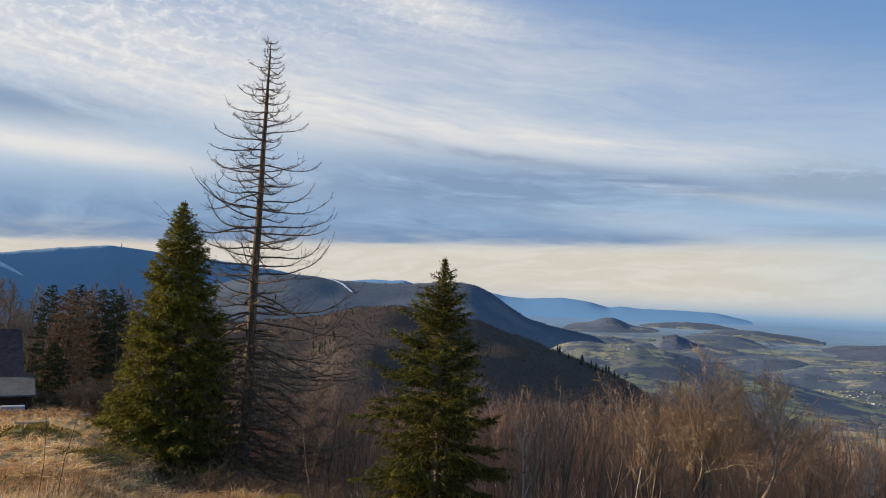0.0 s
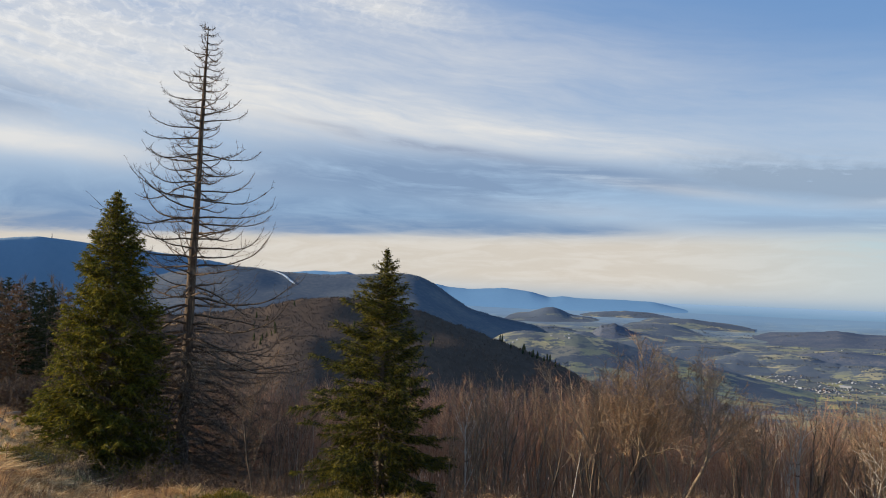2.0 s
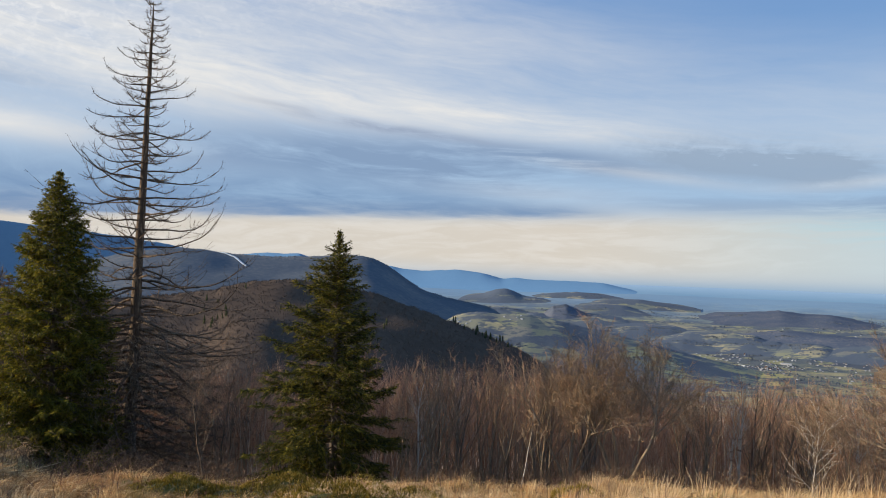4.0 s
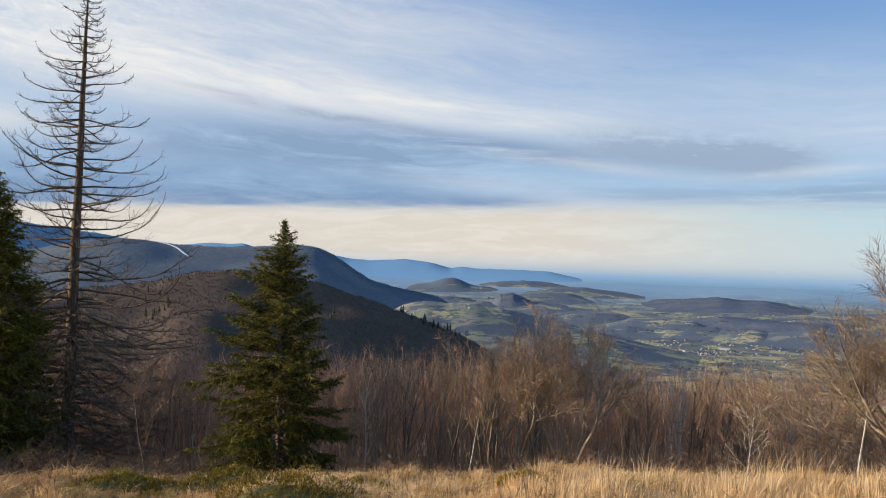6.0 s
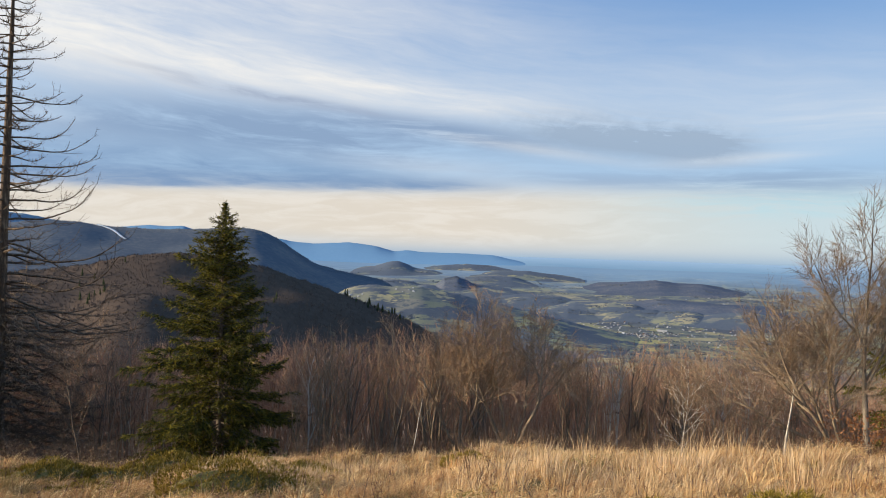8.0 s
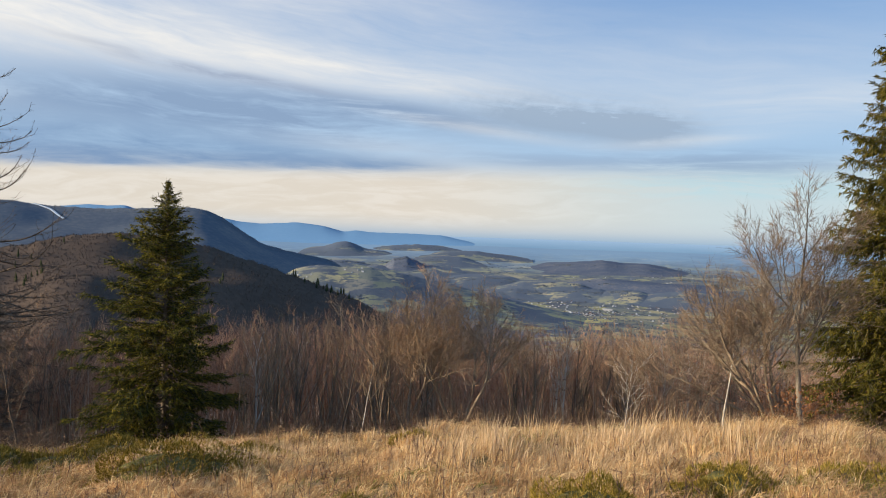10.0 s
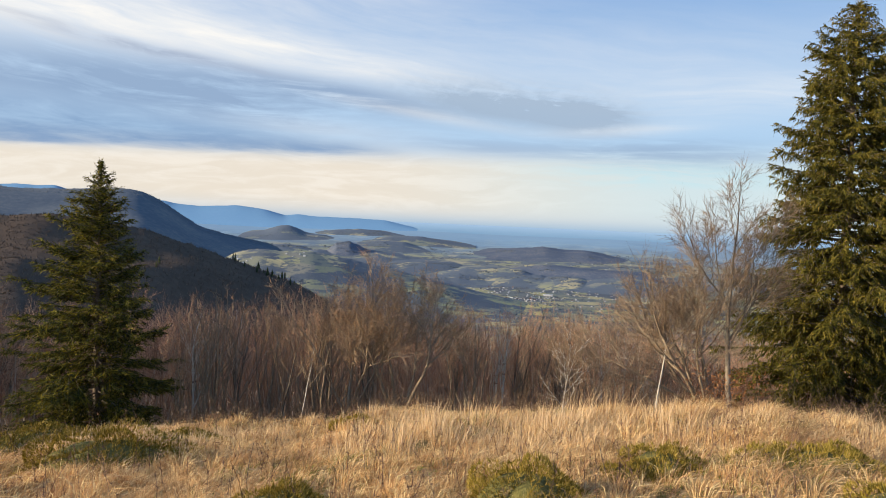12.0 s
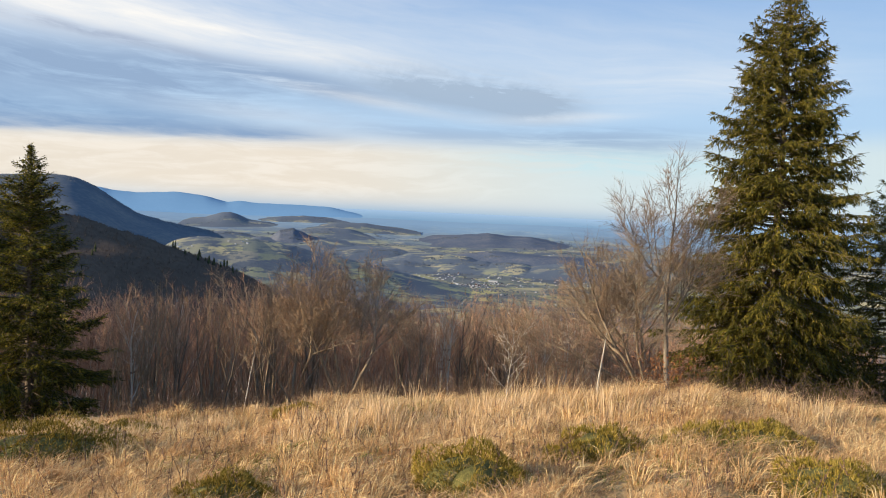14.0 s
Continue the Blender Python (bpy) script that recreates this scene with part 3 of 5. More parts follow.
def crowns(points, size, rng, sides=6):
    """Far copses: rough low domes, each with a broken top."""
    n = len(points)
    s = rng.uniform(0.5, 1.4, n) * size
    ang = rng.uniform(0, 2 * math.pi, (n, 1)) + np.arange(sides) * 2 * math.pi / sides
    rad = s[:, None] * rng.uniform(0.6, 1.15, (n, sides))
    low = np.stack([np.cos(ang) * rad, np.sin(ang) * rad, np.zeros((n, sides))], -1)
    mid = np.stack([np.cos(ang + 0.4) * rad * 0.75, np.sin(ang + 0.4) * rad * 0.75, s[:, None] * rng.uniform(0.7, 1.1, (n, sides))], -1)
    top = np.stack([rng.normal(size=n) * 0.15 * s, rng.normal(size=n) * 0.15 * s, s * 1.25], -1)[:, None]
    v = points[:, None] + np.concatenate([low, mid, top], 1)
    i = np.arange(sides)
    j = (i + 1) % sides
    f = np.concatenate([np.stack([i, j, j + sides], 1), np.stack([i, j + sides, i + sides], 1), np.stack([i + sides, j + sides, np.full(sides, 2 * sides)], 1)])
    return v.reshape(-1, 3), (f[None] + (np.arange(n) * (2 * sides + 1))[:, None, None]).reshape(-1, 3)


def stuff(name, pieces, mat, label, category):
    return tagged(new(name, triangles(name, *pieces, mat)), label, category, kind="stuff")


# ---------- ground, hills and mountains ----------
build_ground()
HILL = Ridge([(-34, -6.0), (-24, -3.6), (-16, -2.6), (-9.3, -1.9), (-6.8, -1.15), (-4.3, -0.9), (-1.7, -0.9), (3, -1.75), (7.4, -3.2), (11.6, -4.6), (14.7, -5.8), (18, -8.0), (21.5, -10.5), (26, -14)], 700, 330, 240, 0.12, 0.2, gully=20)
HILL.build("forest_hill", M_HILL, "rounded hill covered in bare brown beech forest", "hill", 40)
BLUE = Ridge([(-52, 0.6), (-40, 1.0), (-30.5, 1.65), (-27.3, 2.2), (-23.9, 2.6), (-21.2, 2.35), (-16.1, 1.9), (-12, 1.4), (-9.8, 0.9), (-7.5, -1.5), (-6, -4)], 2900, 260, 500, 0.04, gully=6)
BLUE.build("blue_mountain", M_BLUE_MTN, "long wooded mountain with a rounded top, painted haze blue", "mountain", 60)
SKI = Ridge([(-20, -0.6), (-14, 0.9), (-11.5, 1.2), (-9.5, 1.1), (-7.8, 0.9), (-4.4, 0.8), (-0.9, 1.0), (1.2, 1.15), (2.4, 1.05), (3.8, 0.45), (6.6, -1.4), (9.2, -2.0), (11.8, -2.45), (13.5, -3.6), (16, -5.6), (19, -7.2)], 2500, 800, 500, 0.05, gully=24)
SKI.build("slate_mountain", M_SKI_MTN, "wooded mountain painted haze slate-blue, with a snowy ski run", "mountain", 60)
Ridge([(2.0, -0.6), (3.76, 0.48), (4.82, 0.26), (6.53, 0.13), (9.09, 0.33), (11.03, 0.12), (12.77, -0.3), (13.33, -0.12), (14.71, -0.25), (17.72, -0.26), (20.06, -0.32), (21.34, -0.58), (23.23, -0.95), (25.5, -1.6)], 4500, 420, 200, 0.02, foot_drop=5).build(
    "far_ridge", M_FAR, "far mountain ridge above the plain, painted pale haze blue", "mountain", 12, "backdrop")
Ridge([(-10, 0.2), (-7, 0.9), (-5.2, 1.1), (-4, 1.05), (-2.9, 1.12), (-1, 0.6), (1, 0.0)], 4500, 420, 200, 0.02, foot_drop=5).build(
    "far_summit", M_FAR, "far summit behind the wooded mountain, painted pale haze blue", "mountain", 12, "backdrop")
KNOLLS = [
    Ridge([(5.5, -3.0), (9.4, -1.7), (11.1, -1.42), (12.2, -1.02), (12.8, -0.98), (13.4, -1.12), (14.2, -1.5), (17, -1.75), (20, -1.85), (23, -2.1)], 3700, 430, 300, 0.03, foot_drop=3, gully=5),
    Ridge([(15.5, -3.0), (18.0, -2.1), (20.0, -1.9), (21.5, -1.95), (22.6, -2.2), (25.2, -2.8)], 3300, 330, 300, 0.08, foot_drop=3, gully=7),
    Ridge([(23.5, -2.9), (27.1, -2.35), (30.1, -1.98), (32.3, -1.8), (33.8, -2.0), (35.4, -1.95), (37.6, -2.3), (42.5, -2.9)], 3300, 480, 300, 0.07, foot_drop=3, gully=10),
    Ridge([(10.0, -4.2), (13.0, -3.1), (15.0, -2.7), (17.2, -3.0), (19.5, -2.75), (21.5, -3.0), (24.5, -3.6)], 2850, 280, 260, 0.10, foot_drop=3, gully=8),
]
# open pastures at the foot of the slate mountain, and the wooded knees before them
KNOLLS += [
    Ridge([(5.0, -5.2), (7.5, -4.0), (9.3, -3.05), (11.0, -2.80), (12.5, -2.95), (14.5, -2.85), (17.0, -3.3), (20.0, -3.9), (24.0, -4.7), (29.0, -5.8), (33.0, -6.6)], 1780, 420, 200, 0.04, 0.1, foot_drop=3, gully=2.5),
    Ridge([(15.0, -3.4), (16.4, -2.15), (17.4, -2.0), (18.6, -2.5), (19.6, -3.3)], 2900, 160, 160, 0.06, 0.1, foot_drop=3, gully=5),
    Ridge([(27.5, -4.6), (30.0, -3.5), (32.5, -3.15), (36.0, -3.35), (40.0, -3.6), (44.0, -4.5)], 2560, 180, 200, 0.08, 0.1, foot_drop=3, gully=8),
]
rng = np.random.default_rng(77)
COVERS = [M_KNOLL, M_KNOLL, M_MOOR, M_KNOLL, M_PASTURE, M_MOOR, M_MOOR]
for n in range(16):
    # low swells of the valley floor, each a little over its ground
    d, mid, half = rng.uniform(2200, 4000), rng.uniform(9, 54), rng.uniform(2.0, 4.5)
    d = min(d, 2300 + rng.uniform(0, 200)) if 24 < mid < 45 else d
    floor = math.degrees(math.atan((float(ground_z(d * math.sin(radians(mid)), d * math.cos(radians(mid)))) - 1.6) / d))
    rise = rng.uniform(0.22, 0.48)
    KNOLLS.append(Ridge([(mid - half, floor - 0.1), (mid - 0.5 * half, floor + rise * rng.uniform(0.4, 0.9)), (mid, floor + rise), (mid + 0.4 * half, floor + rise * rng.uniform(0.5, 1.0)), (mid + half, floor - 0.1)], d, 230, 230, 0.07, 0.1, foot_drop=3, gully=4))
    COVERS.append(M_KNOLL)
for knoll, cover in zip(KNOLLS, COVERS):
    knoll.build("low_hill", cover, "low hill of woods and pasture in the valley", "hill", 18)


# unseen hill, added so that its shadow darkens the forest hill's lower slope
Ridge([(-62, 2.4), (-56, 5.0), (-50, 6.1), (-44, 5.9), (-40, 4.4), (-37, 1.4), (-35, -3.0)], 1050, 260, 260, 0.1, 0.5, gully=6).build("shading_hill", M_HILL, "unseen hill added to cast shade on the forest hill", "hill", 14)


def build_far_plain():
    az, r = np.radians(np.arange(-20, 72, 0.5)), np.geomspace(4150, 4930, 10)
    x, y = r[:, None] * np.sin(az), r[:, None] * np.cos(az)
    v = np.stack([x, y, ground_z(x, y) + 1.5 * smooth_step(r, 4150, 4250)[:, None] - 0.5], -1).reshape(-1, 3)
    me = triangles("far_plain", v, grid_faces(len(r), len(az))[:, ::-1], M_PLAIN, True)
    tagged(new("far_plain", me), "distant plain reaching the horizon, painted haze blue", "plain", kind="backdrop")


build_far_plain()


def build_woods():
    rng = np.random.default_rng(5)
    n = 13000
    s = -np.abs(rng.uniform(-0.04, 0.85, n)) + 0.03
    p = HILL.point(rng.uniform(-20, 16.5, n), s)
    stuff("beech_forest", tufts(p - (0, 0, 0.8), 2.6, 0.20, rng, 0.6, 3), M_BEECH, "bare brown beech forest on the hillside", "forest")
    az = np.concatenate([rng.normal(-8.5, 0.8, 9), rng.normal(11.3, 1.3, 20), rng.uniform(-9, 4, 16)])
    s = np.concatenate([rng.uniform(-0.3, -0.1, 9), rng.uniform(-0.05, 0.02, 20), rng.uniform(-0.4, -0.05, 16)])
    stuff("fir_stand", cones(HILL.point(az, s) - (0, 0, 1), 7.0, rng, 6, 4), M_FIR, "dark firs along the brow of the hill", "forest")
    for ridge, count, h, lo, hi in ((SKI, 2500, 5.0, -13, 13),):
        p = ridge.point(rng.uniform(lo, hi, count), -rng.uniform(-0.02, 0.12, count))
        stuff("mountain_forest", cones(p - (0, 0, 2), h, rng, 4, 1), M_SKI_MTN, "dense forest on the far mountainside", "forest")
    # hedges, copses and orchards of the valley, in loose rows
    pts = []
    for _ in range(300):
        a, d = rng.uniform(8, 60), rng.uniform(1500, 3300)
        turn, length = rng.choice([-0.4, -0.4, 1.2]) + rng.normal() * 0.2, rng.uniform(60, 330)
        m = int(length / 7)
        t = rng.uniform(-0.5, 0.5, m) * length
        x = d * math.sin(radians(a)) + np.cos(turn) * t + rng.normal(size=m) * 4
        y = d * math.cos(radians(a)) + np.sin(turn) * t + rng.normal(size=m) * 4
        pts.append(np.stack([x, y, ground_z(x, y) - 0.5], -1))
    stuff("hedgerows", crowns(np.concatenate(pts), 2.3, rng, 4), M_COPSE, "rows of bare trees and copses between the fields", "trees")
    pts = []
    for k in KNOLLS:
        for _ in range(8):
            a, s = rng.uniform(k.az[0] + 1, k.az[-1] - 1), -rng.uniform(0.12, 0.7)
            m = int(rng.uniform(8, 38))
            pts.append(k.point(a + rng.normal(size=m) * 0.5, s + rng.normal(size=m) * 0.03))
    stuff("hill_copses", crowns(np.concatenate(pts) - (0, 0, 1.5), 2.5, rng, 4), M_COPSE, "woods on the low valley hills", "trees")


build_woods()


def ski_run(ridge, az, s, half, label):
    """A sheet of snow lying on a mountainside, its half width given in degrees."""
    left, right = ridge.point(az - half, s), ridge.point(az + half, s)
    v = np.stack([left + (0, 0, 2.0), right + (0, 0, 2.0), right + (0, 3.0, -5.0), left + (0, 3.0, -5.0)], 1).reshape(-1, 3)
    f = []
    for k in range(len(az) - 1):
        for a in range(4):
            i, j = 4 * k + a, 4 * k + (a + 1) % 4
            f += [(i, j, j + 4), (i, j + 4, i + 4)]
    tagged(new("ski_run", triangles("ski_run", v, f, M_SNOW)), label, "ski run", kind="structure")


t = np.linspace(0, 1, 9)
ski_run(SKI, -8.5 + 2.0 * t + 0.18 * np.sin(t * 5), -0.02 - 0.2 * t, 0.11 - 0.05 * t, "narrow white ski run on the slate mountainside")
ski_run(BLUE, -31.1 + 2.0 * t, -0.18 - 0.26 * t, 0.30 * (1 - t) + 0.05, "snow-covered ski slope on the blue mountain")


def mast():
    """A thin mast on the mountain's top."""
    tower = tagged(empty_thing("radio_mast", BLUE.point(np.array(-23.2), np.array(0.0)) - (0, 0, 2)), "thin radio mast on the wooded summit", "mast")
    part_mesh("pole", triangles("pole", *pipe([(0, 0, 0), (0, 0, 9), (0, 0, 17)], (1.6, 1.2, 0.5), 6), M_SKI_MTN), tower)


mast()
# ---------- conifers ----------
def spruce(name, at, height, radius, seed, mat, label, limbs=280, density=1.0, profile=0.85, sag=0.35, lean=(0, 0), ragged=0.25, hang=0.25, long_left=0.0, lift=0.75, bulk=1.0, crowd=1.15):
    """A spruce: a trunk, limbs that sag and lift at the tips, side sprays on them, and needled shoots on all."""
    rng = np.random.default_rng(seed)
    tree = tagged(empty_thing(name, at), label, "tree")
    z = np.linspace(0, height, 18)
    wob = np.cumsum(rng.normal(size=(18, 2)) * 0.010, 0)
    spine = np.stack([wob[:, 0] + lean[0] * z, wob[:, 1] + lean[1] * z, z], 1)
    rad = 0.0135 * height * (1 - z / height) ** 0.9 + 0.006
    part_mesh("trunk", triangles("trunk", *pipe(spine - (0, 0, 0.25), rad, 9), M_BARK, True), tree)
    limb0, limb1, lr0, lr1, s0, s1, sr = [], [], [], [], [], [], []

    def clothe(p, q, count, f, low, size):
        """Shoots along a piece of wood from p to q."""
        t = rng.random((count, 1))
        on = p + (q - p) * t + rng.normal(size=(count, 3)) * 0.018
        fwd = unit(q - p)
        way = unit(fwd * rng.uniform(0.35, 1.1, (count, 1)) + rng.normal(size=(count, 3)) * (0.50, 0.50, 0.32) + (0, 0, -low))
        ln = rng.uniform(0.5, 1.2, (count, 1)) * size
        s0.append(on)
        s1.append(on + way * ln)
        sr.append(rng.uniform(0.0070, 0.015, count) * (0.75 + size) * bulk)

    for b in range(limbs):
        f = ((b + rng.uniform(-1.5, 1.5)) / limbs)
        f = min(max(1 - (1 - min(max(f, 0.0), 1.0)) ** crowd, 0.015), 0.985)
        hz = f * height
        base = np.array([np.interp(hz, z, spine[:, k]) for k in range(3)])
        a = b * 2.39996 + rng.uniform(-0.5, 0.5)
        lump = 1 + ragged * noise.noise((math.cos(a) * 1.3, math.sin(a) * 1.3 + seed, f * 7.0)) * 1.6
        ln = max((radius * (1 - f) ** profile) * (1 - 0.5 * math.exp(-(1 - f) / 0.045)) * rng.uniform(1 - 1.4 * ragged, 1.08) * lump, 0.05)
        ln *= 1 + long_left * max(0.0, -math.cos(a)) * (rng.random() < 0.4)
        rise = lift * f - 0.10 + rng.normal() * 0.12
        steps = max(2, int(ln / 0.25))
        up = steps // 3
        bend = np.concatenate([np.linspace(-sag * (1.1 - 0.8 * f), 0.0, steps - up), np.full(up, 0.32)]) / steps * 2.2
        line = polyline(base, (math.cos(a), math.sin(a), rise), ln, steps, bend, 0.06, rng)
        tap = np.linspace(0.007 + 0.008 * ln, 0.003, steps + 1)
        limb0.append(line[:-1]); limb1.append(line[1:]); lr0.append(tap[:-1]); lr1.append(tap[1:])
        small = min(1.0, 0.35 + ln * 0.55)
        for k in range(steps):
            if k == 0 and ln > 0.8:
                continue
            clothe(line[k], line[k + 1], max(6, int(24 * density * ln / steps / 0.25)), f, hang * 0.6, 0.145 * small)
        for k in range(int(6.5 * ln)):
            q = rng.uniform(0.22, 0.97)
            i = min(int(q * steps), steps - 1)
            p = line[i] + (line[i + 1] - line[i]) * (q * steps - i)
            fwd = unit(line[i + 1] - line[i])
            side = unit(np.cross(fwd, (0, 0, 1))) * (1 if k % 2 else -1)
            l2 = (0.16 + 0.30 * ln * (1.1 - q)) * rng.uniform(0.6, 1.2)
            tip = p + unit(fwd * 0.8 + side * rng.uniform(0.5, 1.0) + (0, 0, -hang * rng.uniform(0.3, 1.6))) * l2
            limb0.append(p[None]); limb1.append(tip[None]); lr0.append(np.array((0.006,))); lr1.append(np.array((0.003,)))
            clothe(p, tip, max(8, int(58 * density * l2)), f, hang, 0.14 * small)
    # the leader
    for k in range(3):
        lo = spine[-1] - (0, 0, 0.10 + 0.16 * (3 - k))
        clothe(lo, lo + (0, 0, 0.26), int(26 * density), 1.0, -0.5, 0.10 - 0.02 * k)
    wood = frusta(np.concatenate(limb0), np.concatenate(limb1), np.concatenate(lr0), np.concatenate(lr1), 3)
    np.random.seed(seed)
    shoots = flats(np.concatenate(s0), np.concatenate(s1), np.concatenate(sr))
    part_mesh("crown", triangles("crown", *joined(wood, shoots), M_BARK, False, mat, len(wood[1])), tree, "limbs clothed in green needled shoots", "stuff")
    return tree


def dead_spruce(at, height, seed):
    """A dead spruce: bare upper limbs that sag and turn up, and a skirt of broken twigs below."""
    rng = np.random.default_rng(seed)
    tree = tagged(empty_thing("dead_spruce", at), "tall dead bare spruce with upturned brittle branches", "tree")
    z = np.linspace(0, height, 22)
    wob = np.cumsum(rng.normal(size=(22, 2)) * 0.010, 0)
    spine = np.stack([0.012 * z + wob[:, 0], wob[:, 1], z], 1)
    rad = 0.0135 * height * (1 - z / height) ** 0.8 + 0.012
    part_mesh("trunk", triangles("trunk", *pipe(spine - (0, 0, 0.25), rad, 10), M_DEAD, True), tree, "weathered grey-brown trunk")
    hz = 0.6
    while hz < height - 0.12:
        f = hz / height
        base = np.array([np.interp(hz, z, spine[:, k]) for k in range(3)])
        bare = f > 0.36
        reach = 3.5 * ((1 - f) / 0.64) ** 0.85 + 0.12 if bare else 4.7 - 2.4 * f
        turn = rng.uniform(0, 2 * math.pi)
        count = int(rng.integers(4, 6)) if bare else 7
        for b in range(count):
            a = turn + 2 * math.pi * (b + rng.uniform(-0.3, 0.3)) / count
            ln = reach * rng.choice([0.45, 0.75, 0.95, 1.06]) * rng.uniform(0.85, 1.1)
            steps = max(5, int(ln / 0.16))
            third = steps // 3
            # out a little down, then a long curve up to the tip
            if bare:
                curve = np.concatenate([np.linspace(-0.9, -0.1, third), np.linspace(0.2, 2.3, steps - third)]) / steps * rng.uniform(0.7, 1.25)
                start = rng.uniform(-0.10, 0.30)
            else:
                curve = np.concatenate([np.linspace(-1.2, -0.3, third), np.linspace(-0.1, 2.4, steps - third)]) / steps * rng.uniform(0.7, 1.2)
                start = rng.uniform(-0.15, 0.15)
            line = polyline(base, (math.cos(a), math.sin(a), start), ln, steps, curve, 0.075, rng)
            tap = np.linspace(0.011 + 0.0080 * ln, 0.0050, steps + 1)
            pieces = [frusta(line[:-1], line[1:], tap[:-1], tap[1:], 4)]
            for k in range(int((2.6 if bare else 3.6) * ln)):
                i = int(rng.integers(steps // 4, steps))
                side = unit(np.cross(line[i] - line[i - 1], (0, 0, 1))) * rng.choice([-1, 1])
                sub = polyline(line[i], unit(line[i] - line[i - 1]) * 0.8 + side * rng.uniform(0.3, 1.0) + (0, 0, -0.05), ln * rng.uniform(0.12, 0.34) + 0.06, 5, 0.13 if bare else 0.0, 0.15, rng)
                pieces.append(frusta(sub[:-1], sub[1:], np.linspace(0.0065, 0.0045, 5), np.linspace(0.006, 0.0035, 5), 3))
                i2 = rng.integers(0, 5, 9)
                on = sub[i2] + (sub[i2 + 1] - sub[i2]) * rng.random((9, 1))
                pieces.append(spikes(on, on + unit(rng.normal(size=(9, 3)) + (0, 0, 0.25 if bare else -0.3)) * rng.uniform(0.05, 0.18, (9, 1)), 0.0042))
            m = int(26 * ln) + 4
            idx = rng.integers(steps // 5, steps, m)
            on = line[idx] + (line[idx + 1] - line[idx]) * rng.random((m, 1))
            way = unit(rng.normal(size=(m, 3)) * 0.8 + unit(line[idx + 1] - line[idx]) * 0.8 + ((0, 0, 0.35) if bare else (0, 0, -0.35)))
            pieces.append(spikes(on, on + way * (rng.uniform(0.04, 0.20, m) * (1 if bare else 1.5))[:, None], rng.uniform(0.0036, 0.0056, m)))
            part_mesh("branch", triangles("branch", *joined(*pieces), M_DEAD), tree)
        hz += rng.uniform(0.25, 0.40) * (1.15 - 0.55 * f) if bare else rng.uniform(0.16, 0.28)
    # hanging mass of fine dead twigs round the lower trunk
    m = 9000
    up, a = rng.random(m) ** 0.8, rng.uniform(0, 2 * math.pi, m)
    out = (4.3 - 2.5 * up) * rng.random(m) ** 0.6
    on = np.stack([np.cos(a) * out + 0.05, np.sin(a) * out, 0.25 + 4.6 * up - 0.16 * out], 1)
    way = unit(np.stack([np.cos(a), np.sin(a), np.full(m, -0.15)], 1) + rng.normal(size=(m, 3)) * 0.75)
    part_mesh("twig_skirt", triangles("twig_skirt", *spikes(on, on + way * rng.uniform(0.15, 0.5, (m, 1)), rng.uniform(0.0040, 0.0070, m)), M_TWIG_DEAD), tree, "hanging mass of fine dead twigs", "stuff")
    return tree


